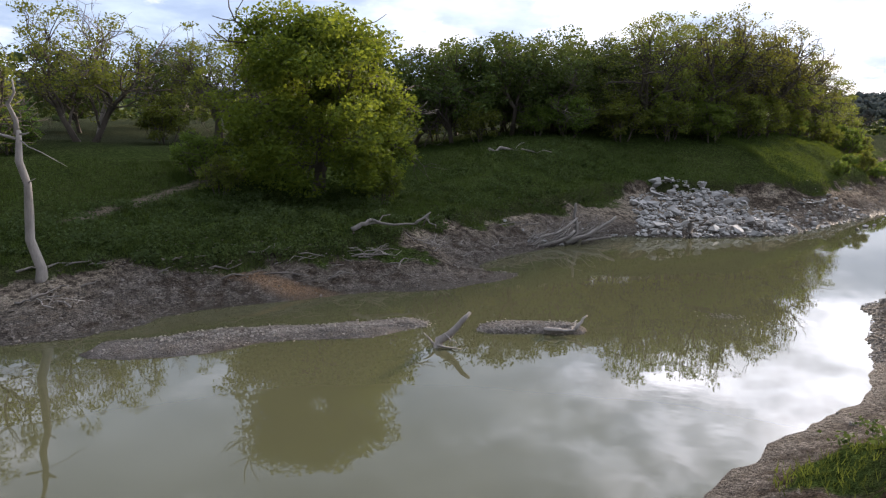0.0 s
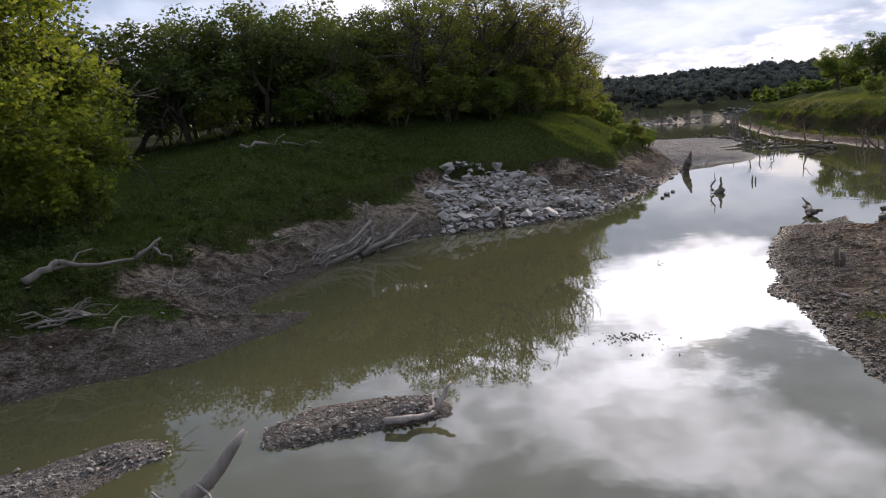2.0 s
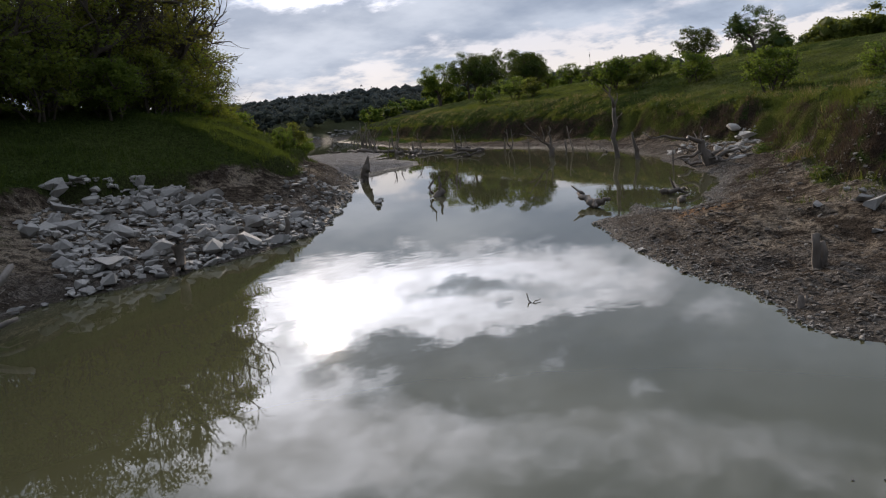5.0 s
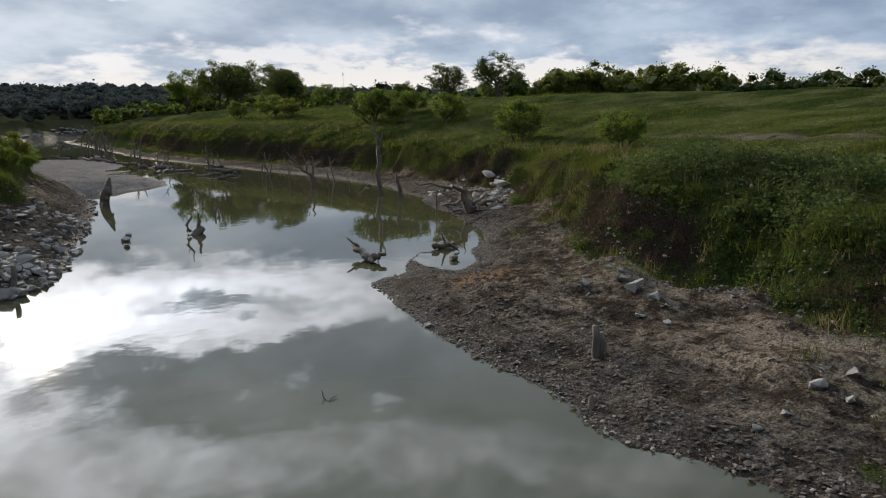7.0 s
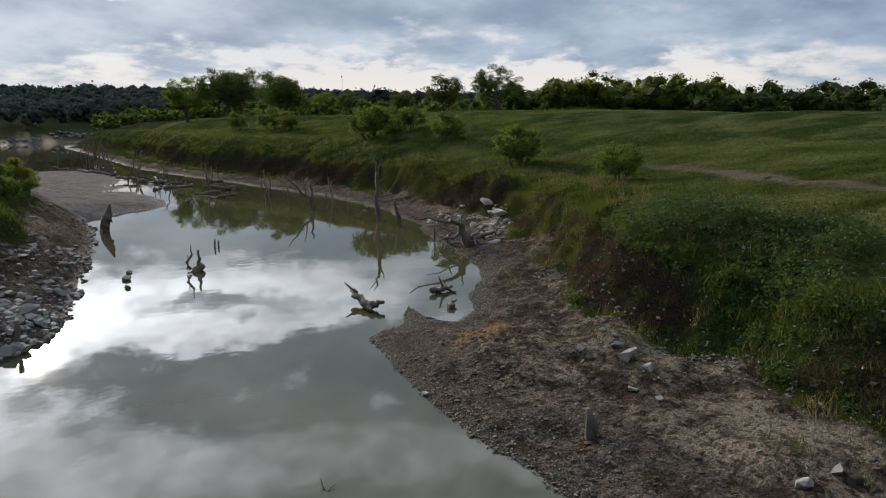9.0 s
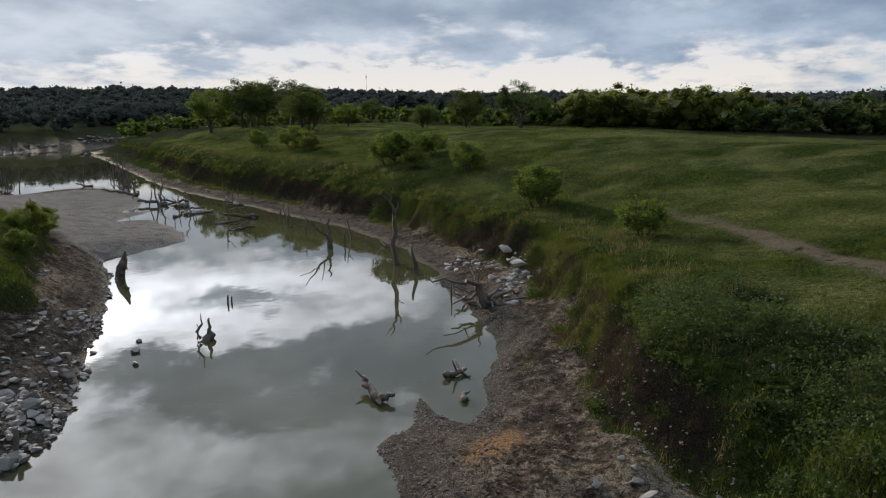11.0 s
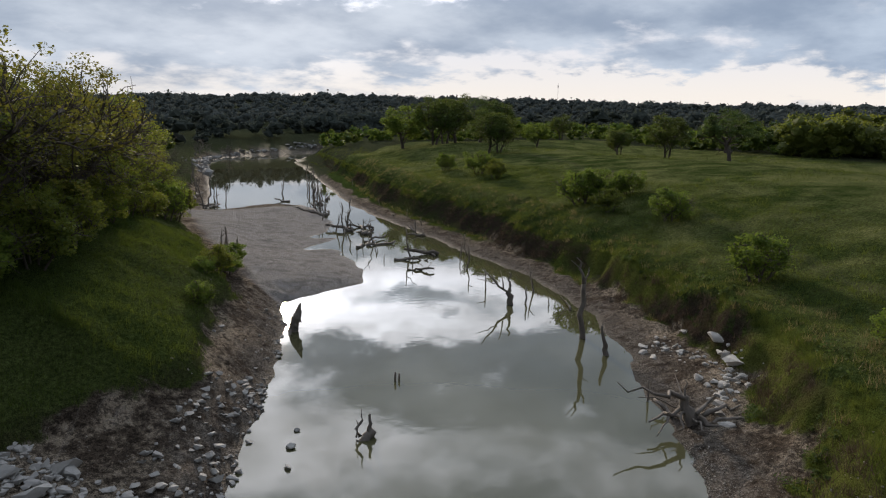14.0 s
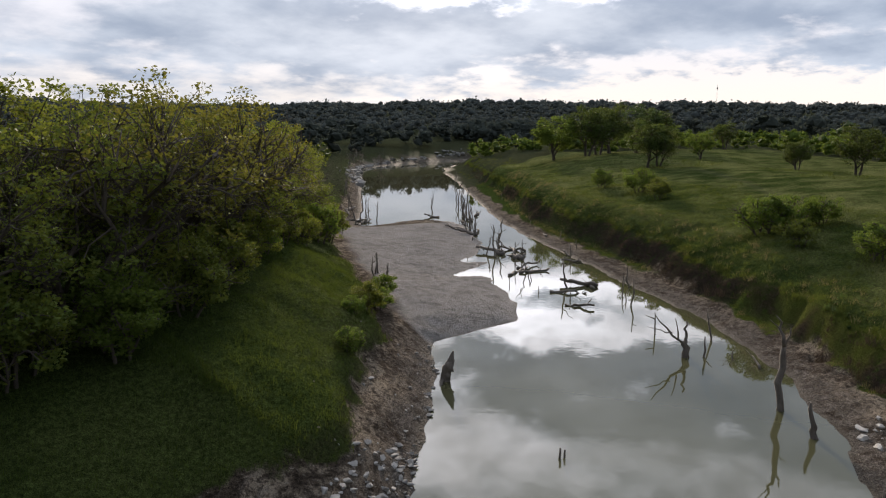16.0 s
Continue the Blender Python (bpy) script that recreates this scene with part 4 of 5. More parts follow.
pile = [("log", (-2.0, -1.5, 0.02), (0.1, 0.55, 1.0), 0.068, 0.038), ("log", (-0.5, -0.6, 0.1), (1.9, 1.5, 0.95), 0.090, 0.053), ("log", (-1.3, -0.9, 0.1), (0.3, 0.9, 0.8), 0.060, 0.030),
        ("stump", (0.05, 0.5, 0.0), (0.05, 0.75, 1.6), 0.098, 0.053), ("log", (0.2, -0.2, 0.1), (1.5, 0.3, 0.25), 0.053, 0.030), ("log", (-1.6, -1.3, 0.05), (-0.1, -0.2, 0.55), 0.068, 0.045),
        ("log", (-3.8, -2.0, 0.1), (-1.4, -0.8, 0.2), 0.038, 0.015)]
rp = random.Random(44)
for i in range(40):
    u = rp.uniform(-1, 1)
    a = (u * 1.5 - 0.7, u * 1.1 - 0.5 + rp.uniform(-0.3, 0.3), rp.uniform(0.02, 0.35))
    pile.append(("root", a, (a[0] + rp.uniform(0.3, 1.5), a[1] + rp.uniform(0.2, 1.1), a[2] + rp.uniform(0.1, 0.9)), rp.uniform(0.015, 0.032), 0.006))
wood_thing("driftwood_pile", 6.9, 32.0, pile, "tangled pile of grey driftwood logs and roots at the waterline", "driftwood", GREYWOOD, 4, z=0.0)
wood_thing("driftwood_branch", -1.4, 25.3, [("log", (0, 0, 0.05), (0.6, 0.35, 0.35), 0.09, 0.06), ("branch", (0.6, 0.35, 0.35), (2.0, 0.6, 0.2), 0.06, 0.03), ("branch", (2.0, 0.6, 0.2), (2.5, 0.9, 0.55), 0.05, 0.02),
           ("branch", (0.3, 0.2, 0.2), (1.2, 0.6, 0.5), 0.035, 0.01), ("root", (2.3, 0.8, 0.4), (2.7, 0.6, 0.05), 0.04, 0.015), ("root", (2.4, 0.85, 0.45), (2.2, 1.2, 0.05), 0.04, 0.015)],
           "bleached forked driftwood branch on the muddy slope", "driftwood", GREYWOOD, 5)
wood_thing("fallen_log", 3.7, 40.3, [("log", (-0.2, 0, 0.12), (1.6, 0.4, 0.12), 0.08, 0.06), ("branch", (1.4, 0.4, 0.12), (3.0, -0.4, 0.0), 0.05, 0.02), ("branch", (1.0, 0.3, 0.15), (1.7, 0.9, 0.45), 0.035, 0.01)],
           "thin pale fallen log lying in the grass", "fallen log", DEADWOOD, 6)
wood_thing("stump", 30.4, 48.45, [("stump", (0, 0, -0.25), (0.20, -0.1, 0.85), 0.30, 0.24), ("stump", (0.14, -0.08, 0.55), (0.34, -0.2, 1.3), 0.20, 0.05), ("stump", (0.05, -0.05, 0.2), (0.36, -0.2, 0.95), 0.2, 0.12), ("root", (0, 0, 0.15), (-0.55, -0.3, -0.05), 0.10, 0.04)],
           "broken dark stump leaning at the water's edge", "stump", DARKWOOD, 7, z=0.0)
wood_thing("stump", 24.3, 37.6, [("stump", (-0.25, 0, -0.15), (0.25, -0.1, 0.22), 0.16, 0.13), ("branch", (-0.18, 0.05, 0.1), (-0.12, 0.05, 0.95), 0.07, 0.012), ("branch", (0.12, -0.05, 0.15), (0.2, 0, 0.72), 0.09, 0.03), ("branch", (-0.3, 0.1, 0.1), (-0.22, 0.15, 0.6), 0.03, 0.01)],
           "dark twin-spiked stump standing in the water", "stump", DARKWOOD, 8, z=0.0)
for dx, h in ((0.0, 0.34), (0.16, 0.26)):
    wood_thing("post", 28.55 + dx, 40.35 - dx * 0.4, [("post", (0, 0, -0.3), (0.03, 0, h), 0.055, 0.03)], "short dark dead stem in the water", "stump", DARKWOOD, 9 + int(dx * 10), "drowned stems", z=0.0)
wood_thing("floating_log", 21.7, 29.5, [("log", (0, 0, 0.06), (0.8, 0.95, 0.30), 0.12, 0.07), ("root", (0.05, 0, 0.1), (0.2, -0.35, 0.2), 0.13, 0.05), ("root", (0, 0, 0.1), (-0.25, -0.2, 0.06), 0.1, 0.03), ("branch", (0.6, 0.7, 0.28), (0.75, 1.15, 0.5), 0.05, 0.02)],
           "dark half-sunken log with a broken root end", "driftwood", DARKWOOD, 11, z=0.0)
wood_thing("driftwood_root", 24.3, 28.4, [("root", (-0.4, 0.2, 0.1), (0.35, -0.1, 0.12), 0.09, 0.05), ("root", (0, 0, 0.1), (-0.15, 0.1, 0.5), 0.05, 0.015), ("root", (0.1, 0, 0.1), (0.5, 0.3, 0.3), 0.04, 0.01), ("root", (0.1, 0, 0.1), (0.0, -0.4, 0.05), 0.05, 0.02)],
           "small dark root lying in shallow water", "driftwood", DARKWOOD, 12, z=0.0)
wood_thing("driftwood_root", 22.7, 27.5, [("root", (-0.15, 0, 0.02), (0.2, 0.1, 0.1), 0.09, 0.05), ("root", (0.1, 0.1, 0.05), (0.35, 0.0, 0.14), 0.06, 0.02)], "dark lump of root in shallow water", "driftwood", DARKWOOD, 13, z=0.0)
wood_thing("upturned_stump", 31.3, 30.5, [("stump", (0.2, -0.2, -0.1), (0.0, 0.0, 1.0), 0.22, 0.13), ("branch", (0.0, 0.0, 0.9), (-1.5, 1.6, 1.5), 0.08, 0.015), ("branch", (0.0, 0.1, 0.6), (-1.3, 0.6, 0.4), 0.07, 0.02),
           ("branch", (-0.6, 0.4, 0.55), (-1.1, 0.0, 0.75), 0.035, 0.01), ("root", (0.2, -0.3, 0.3), (1.7, -1.2, 0.5), 0.10, 0.03), ("root", (0.2, -0.3, 0.4), (1.5, -0.4, 0.65), 0.08, 0.02),
           ("root", (0.2, -0.3, 0.2), (1.1, -1.5, 0.3), 0.09, 0.03), ("root", (0.3, -0.2, 0.3), (0.2, -1.2, 0.15), 0.1, 0.03), ("branch", (0.0, 0.0, 0.5), (-0.9, -0.2, 0.2), 0.06, 0.02), ("branch", (0.0, 0.0, 0.9), (0.15, 0.1, 1.5), 0.05, 0.015), ("branch", (0.1, -0.1, 0.6), (-0.8, 1.2, 0.9), 0.04, 0.01), ("branch", (0.1, 0.0, 0.7), (0.9, 0.7, 1.3), 0.04, 0.01), ("root", (0.1, -0.2, 0.3), (-0.7, -1.0, 0.35), 0.05, 0.015),
           ("root", (0.5, -0.4, 0.3), (1.9, -0.7, 0.2), 0.07, 0.03), ("branch", (-0.5, 0.3, 0.4), (-1.6, 0.2, 0.15), 0.04, 0.012)],
           "large dead stump with spreading roots on the shore", "stump", DARKWOOD, 14, z=0.05)
wood_thing("dead_tree", 38.3, 37.8, [("trunk", (0, 0, -0.4), (-0.1, 0, 2.6), 0.145, 0.10), ("branch", (-0.1, 0, 2.5), (-0.45, 0.2, 3.7), 0.09, 0.02), ("branch", (-0.1, 0, 2.4), (0.15, -0.1, 3.2), 0.08, 0.03), ("branch", (-0.3, 0.1, 3.2), (-0.75, 0.3, 3.6), 0.03, 0.01), ("branch", (0, 0, 1.9), (0.35, -0.2, 2.2), 0.03, 0.01)],
           "tall drowned dead tree with a forked top", "dead tree", DARKWOOD, 15, z=0.0)
wood_thing("snag", 36.5, 35.7, [("trunk", (0.1, 0, -0.3), (-0.15, 0.2, 1.3), 0.13, 0.05)], "leaning dead trunk standing in shallow water", "snag", DARKWOOD, 16, "drowned stems", z=0.0)
wood_thing("snag", 41.3, 43.8, [("trunk", (0, 0, -0.4), (0.05, 0, 0.8), 0.16, 0.12), ("branch", (0, 0, 0.6), (-1.25, 0.9, 2.1), 0.06, 0.015), ("branch", (0.05, 0, 0.7), (-0.05, 0, 1.75), 0.075, 0.035), ("branch", (-0.5, 0.4, 1.2), (-1.5, 1.1, 1.5), 0.04, 0.01), ("branch", (-0.3, 0.2, 0.9), (-0.5, 0.3, 1.9), 0.05, 0.015)],
           "dead forked tree standing in the water", "snag", DARKWOOD, 17, "drowned stems", z=0.0)
STEMS = [(42.0, 43.2, 1), (44.8, 44.5, 1.65), (42.6, 42.1, 0.5), (52.3, 55.1, 1.6), (52.9, 56.0, 0.7), (57.5, 64.6, 1.3), (56.7, 63.2, 0.6), (57.5, 73.1, 2), (56.4, 72.1, 1.2), (58.3, 74.1, 1.6),
         (54.6, 70.4, 0.9), (55.4, 69.0, 1.25), (56.6, 69.3, 1.3), (60.0, 75.7, 0.8), (63.5, 83.7, 3.5), (62.8, 82.7, 2.3), (64.3, 84.8, 2.8), (65.2, 86.0, 1.7), (62.0, 81.2, 1.3),
         (72.7, 95.5, 3.8), (71.5, 94.2, 2), (74.1, 97.1, 2.6), (75.6, 99.2, 1.8), (77.8, 102.4, 2.9), (80.8, 106.3, 2.6), (73.5, 103.0, 1.8), (75.0, 105.2, 2.4), (57.2, 94.8, 2), (60.2, 98.7, 1.6),
         (62.8, 103.4, 2.4), (67.3, 109.6, 1.5), (60.5, 103.5, 2.6), (64.5, 109.8, 1.7), (70.5, 120.5, 2.7), (75.0, 127.5, 3.2), (80.0, 135.0, 2.2), (86.0, 142.0, 3), (38.4, 65.4, 1.4), (38.9, 64.6, 0.9),
         (39.5, 65.5, 0.7), (48.7, 60.8, 0.55), (46.4, 57.9, 0.5), (63.7, 71.3, 0.9), (70.4, 81.5, 0.8), (86.4, 102.6, 1), (32.8, 32.3, 0.8),
         (103.7, 133.6, 2.8), (88.4, 113.9, 3.0), (74.9, 97.7, 3.2), (66.7, 88.6, 3.0), (62.4, 82.7, 2.7), (58.5, 77.9, 1.7), (53.8, 71.0, 1.6), (53.4, 69.5, 2.8), (56.7, 72.6, 2.8), (47.0, 61.1, 0.7), (50.2, 63.9, 1.1),
         (50.8, 63.4, 2.0), (49.7, 62.0, 0.8), (48.6, 57.3, 2.2), (46.2, 55.0, 0.7), (61.0, 67.0, 0.8), (49.3, 53.4, 1.1), (47.9, 51.6, 1.7), (43.6, 47.0, 1.2), (37.5, 64.3, 1.3), (39.3, 66.2, 1.5),
         (55.5, 94.5, 3.6), (57.5, 96.2, 4.0), (60.3, 97.4, 2.4), (67.6, 90.0, 2.2), (65.8, 87.0, 2.6), (61.3, 80.6, 1.6), (63.3, 84.4, 2.0)]
for i, (x, y, h) in enumerate(STEMS):
    r = random.Random(i)
    lean = (r.uniform(-0.16, 0.16) * h, r.uniform(-0.16, 0.16) * h)
    pieces = [("trunk", (0, 0, -0.4), (lean[0], lean[1], h), 0.04 + 0.016 * h, 0.02 + 0.007 * h)]
    if h > 1.1:
        pieces.append(("branch", (lean[0] * 0.7, lean[1] * 0.7, h * 0.7), (lean[0] + r.uniform(-0.6, 0.6), lean[1] + r.uniform(-0.6, 0.6), h * r.uniform(0.8, 1.05)), 0.035, 0.01))
    if h > 2.2:
        pieces.append(("branch", (lean[0] * 0.5, lean[1] * 0.5, h * 0.5), (lean[0] + r.uniform(-0.7, 0.7), lean[1] + r.uniform(-0.7, 0.7), h * r.uniform(0.55, 0.75)), 0.03, 0.01))
    wood_thing("snag", x, y, pieces, "weathered dead stem standing in the drowned channel", "snag", DARKWOOD, 100 + i, "drowned stems", z=max(ground_z(x, y), -0.05))
wood_thing("post", 12.2, 34.1, [("post", (0, 0, -0.3), (0.05, 0.05, 0.75), 0.13, 0.09)], "short grey dead stem at the foot of the stone heap", "stump", DARKWOOD, 21, "drowned stems", z=0.0)
wood_thing("floating_stick", 12.9, 25.4, [("stick", (0, 0, -0.02), (0.11, 0.18, 0.10), 0.010, 0.006), ("twig", (0, 0, 0.0), (0.17, -0.02, 0.02), 0.008, 0.005)], "thin forked stick poking out of the water", "stick", DARKWOOD, 22, z=0.0)
wood_thing("driftwood_root", 13.9, 22.1, [("root", (-0.1, 0, -0.06), (0.0, 0.02, 0.16), 0.06, 0.03), ("root", (0.06, 0.03, -0.05), (0.14, 0.0, 0.12), 0.05, 0.02)], "small dark stub standing at the waterline", "driftwood", DARKWOOD, 23, z=0.0)
LOGS = [(54.9, 69.1, 4.2, 75, 0.17), (56.0, 69.7, 3, 55, 0.15), (54.6, 71.4, 3.2, 95, 0.16), (55.1, 68.2, 2.4, 20, 0.13), (57.2, 71.2, 2.6, 110, 0.12), (50.0, 57.5, 2.6, 120, 0.14), (50.2, 56.7, 1.6, 60, 0.1),
        (62.3, 85.2, 3.4, 85, 0.17), (60.9, 81.7, 2.8, 100, 0.16), (62.9, 82.1, 2.2, 45, 0.14), (69.0, 90.6, 3, 70, 0.15), (67.7, 95.9, 2, 120, 0.12), (73.6, 94.0, 3.2, 40, 0.15), (57.5, 98.0, 3, 160, 0.15), (61.9, 105.6, 3.5, 35, 0.15),
        (59.5, 102.5, 3, 60, 0.14), (56.7, 63.9, 1.6, 130, 0.1), (59.1, 66.5, 1.4, 60, 0.09), (65.3, 74.7, 2, 50, 0.1), (42.8, 41.1, 1.4, 40, 0.07), (31.9, 31.1, 1.6, 70, 0.08), (50.3, 63.6, 3.4, 20, 0.12), (51.2, 62.8, 2.6, -15, 0.1), (52.6, 64.8, 2.8, 5, 0.1), (47.6, 56.4, 2.4, -50, 0.1), (45.2, 53.4, 1.8, -65, 0.09), (66.2, 88.2, 2.6, 60, 0.12), (56.6, 95.6, 3.0, 70, 0.13), (58.4, 96.6, 2.6, 30, 0.12)]
for i, (x, y, length, turn, r) in enumerate(LOGS):
    z = max(ground_z(x, y), 0.0)
    wood_thing("drift_log", x, y, [("log", (-length / 2, 0, r * 0.5), (length / 2, 0, r * 1.0 + 0.12 * (i % 3)), r, r * 0.6), ("branch", (length * 0.2, 0, r), (length * 0.35, 0.35, r + 0.45), r * 0.35, 0.012)],
               "dark waterlogged drift log lying across the channel", "driftwood", DARKWOOD, 200 + i, "drift logs", z=z, turn=turn)
wood_thing("post", 15.55, 22.4, [("post", (0, 0, -0.3), (-0.03, 0, 0.50), 0.065, 0.05), ("post", (0.09, -0.05, -0.3), (0.10, -0.05, 0.36), 0.06, 0.05)], "short weathered wooden post in the mud", "post", DARKWOOD, 300)
wood_thing("post", 16.0, 35.45, [("post", (0, 0, -0.3), (0.02, 0, 0.55), 0.07, 0.05)], "short dark stem beside the stones", "post", DARKWOOD, 301)
for i, (x, y, s) in enumerate(((127, 207, 1.0), (131, 209, 0.8), (135, 204, 0.9), (141, 213, 0.7), (118, 195, 0.8), (150, 220, 0.6))):
    place_tree("dead_tree", SNAGTREE, x, y, s, 80 * i, "bare grey dead tree on the far shore", "dead tree", "far dead trees")

rp = random.Random(45)
for bx, by, bn in ((-0.6, 24.6, 16), (1.0, 26.4, 14), (-7.4, 18.6, 10)):
    twigs = [("twig", (rp.uniform(-0.6, 0.6), rp.uniform(-0.4, 0.4), 0.03), (rp.uniform(-0.9, 0.9), rp.uniform(-0.6, 0.6), rp.uniform(0.08, 0.4)), rp.uniform(0.012, 0.03), 0.006) for _ in range(bn)]
    wood_thing("brush_heap", bx, by, twigs, "heap of dry grey twigs washed up on the mud", "driftwood", DEADWOOD, 46, "brush heaps")
# sticks washed up on the near mud bank
rs = random.Random(8)
for i in range(46):
    u = rs.random()
    x = -9 + 15 * u
    y = np.interp(x, (-9, -5, 0, 3, 6.5), (18.6, 20.6, 24.2, 28.5, 33.2)) + rs.uniform(-0.6, 1.3)
    ln = rs.uniform(0.35, 1.5)
    pieces = [("stick", (-ln / 2, 0, 0.02), (ln / 2, rs.uniform(-0.1, 0.1), rs.uniform(0.03, 0.18)), 0.025 + 0.015 * rs.random(), 0.008)]
    if ln > 0.8:
        pieces.append(("twig", (0, 0, 0.05), (ln * 0.3, rs.uniform(-0.4, 0.4), 0.16), 0.014, 0.005))
    if ground_z(x, y) > 0.03:
        wood_thing("stick", x, float(y), pieces, "grey driftwood stick lying on the mud", "driftwood", GREYWOOD if i % 3 else DARKWOOD, 400 + i, "washed-up sticks", turn=rs.uniform(-40, 75))


# ---- stones ----
def rock_mesh(name, seed, mat, flat=0.62, points=15):
    rng = np.random.default_rng(seed)
    p = rng.normal(size=(points, 3))
    p /= np.linalg.norm(p, axis=1)[:, None]
    p *= rng.uniform(0.78, 1.0, (points, 1)) * (0.5, 0.5 * rng.uniform(0.6, 0.95), 0.5 * flat)
    bm = bmesh.new()
    for v in p:
        bm.verts.new(v)
    hull = bmesh.ops.convex_hull(bm, input=bm.verts)
    bmesh.ops.delete(bm, geom=[g for g in hull["geom_interior"] if isinstance(g, bmesh.types.BMVert)], context="VERTS")
    me = bpy.data.meshes.new(name)
    bm.to_mesh(me)
    bm.free()
    me.materials.append(mat)
    return me


def along_offset(line, shift, width, i0, i1):
    seg = line[i0:i1]
    cum = np.concatenate([[0], np.cumsum(np.hypot(*np.diff(seg, axis=0).T))])

    def sample(rng, n):
        t = rng.uniform(0, cum[-1], n)
        return np.interp(t, cum, seg[:, 0]) - 0.6 * shift + rng.normal(size=n) * width * 0.7, np.interp(t, cum, seg[:, 1]) + 0.8 * shift + rng.normal(size=n) * width * 0.7
    return sample


ROCKS = [rock_mesh("stone", 500 + i, STONE, 0.5, 11) for i in range(8)]
BROWN = [rock_mesh("stone", 520 + i, BROWNSTONE, 0.62, 9) for i in range(6)]
WHITE = [rock_mesh("boulder", 540 + i, WHITESTONE, 0.55, 22) for i in range(6)]

MUDCLOD = stone_material("mud_lump", (0.055, 0.044, 0.034), (0.150, 0.122, 0.096))
riprap = tagged(empty("riprap", pose(14, 37, 0)), "heap of pale grey broken limestone blocks on the shore", "rock pile")
PILE = [(9.9, 34.3), (12.5, 34.2), (16.6, 35.2), (18.3, 36.8), (17.6, 38.6), (16.2, 41.6), (12.6, 41.0), (10.6, 38.6), (10.2, 36.0)]
STRIP = [(16.6, 35.3), (20.5, 38.6), (25.2, 43.4), (24.2, 44.4), (19.0, 40.4), (15.8, 38.0)]
rs = random.Random(31)
placed = 0
while placed < 290:
    dense = placed < 215
    x, y = rs.uniform(9.5, 18.5) if dense else rs.uniform(15.5, 25.5), rs.uniform(34, 42) if dense else rs.uniform(35, 45)
    if not inside(np.array([x]), np.array([y]), PILE if dense else STRIP)[0]:
        continue
    size = rs.uniform(0.55, 1.0) if dense and placed % 5 == 0 else rs.uniform(0.24, 0.54) if dense else rs.uniform(0.16, 0.44)
    z = max(ground_z(x, y), 0.0)
    st = part("stone", ROCKS[rs.randrange(8)], riprap)
    st.matrix_basis = Matrix.Translation((-14, -37, 0)) @ pose(x, y, z + size * (0.12 if dense else 0.08), rs.uniform(-25, 25), rs.uniform(-25, 25), rs.uniform(0, 360)) @ Matrix.Diagonal((size, size, size, 1))
    placed += 1
for i, (x, y, s) in enumerate(((12.3, 40.7, 1.0), (13.0, 40.9, 0.7), (19.7, 38.5, 0.6), (22.4, 38.8, 0.45), (16.7, 39.9, 0.8), (13.5, 20.2, 0.22), (13.9, 19.9, 0.18), (14.6, 19.5, 0.36), (14.3, 19.2, 0.2), (17.0, 21.5, 0.2), (18.6, 23.2, 0.3), (19.2, 22.6, 0.24), (16.6, 25.6, 0.22), (18.3, 22.2, 0.55), (17.9, 21.8, 0.34), (18.8, 22.5, 0.4), (19.5, 22.9, 0.3), (17.3, 22.0, 0.25), (15.0, 19.1, 0.36), (23.3, 39.6, 0.3), (21.5, 37.8, 0.35))):
    b = tagged(new("boulder", ROCKS[i % 8]), "loose pale limestone block lying on the bank", "boulder", "loose blocks")
    b.matrix_world = pose(x, y, max(ground_z(x, y), 0.0) + 0.12 * s, 12 * i % 25, 7 * i % 19, 67 * i) @ Matrix.Diagonal((s, s, s, 1))


def in_poly(poly):
    p = np.array(poly)

    def sample(rng, n):
        x, y = rng.uniform(p[:, 0].min(), p[:, 0].max(), n * 3), rng.uniform(p[:, 1].min(), p[:, 1].max(), n * 3)
        ok = inside(x, y, poly)
        return x[ok], y[ok]
    return sample


OUTCROP = [(37.6, 34.6, 0.7), (38.3, 34.9, 0.55), (37.0, 33.9, 0.7), (39.2, 34.7, 0.45), (40.0, 33.8, 0.6), (35.1, 31.4, 0.7), (38.4, 31.9, 0.9), (37.9, 31.5, 0.9), (37.3, 31.1, 1.0), (36.6, 30.6, 1.0), (35.9, 30.1, 0.9), (35.2, 30.3, 0.7), (34.7, 30.4, 0.7), (33.9, 30.2, 0.7), (33.1, 30.0, 0.75), (32.4, 29.7, 0.7), (31.7, 29.3, 0.6)]
for i, (x, y, s) in enumerate(OUTCROP):
    b = tagged(new("boulder", WHITE[i % 6]), "white weathered limestone boulder in the bank", "boulder", "outcrop boulders")
    b.matrix_world = pose(x, y, ground_z(x, y) - 0.02 * s, 14 * i % 37 - 18, 11 * i % 31 - 15, 25 + 37 * i % 60) @ Matrix.Diagonal((s * (0.75, 1.25, 0.9, 0.6, 1.1)[i % 5], s * (0.8, 1.0, 0.7, 0.6)[i % 4], s * (0.8, 0.6, 0.9)[i % 3], 1))


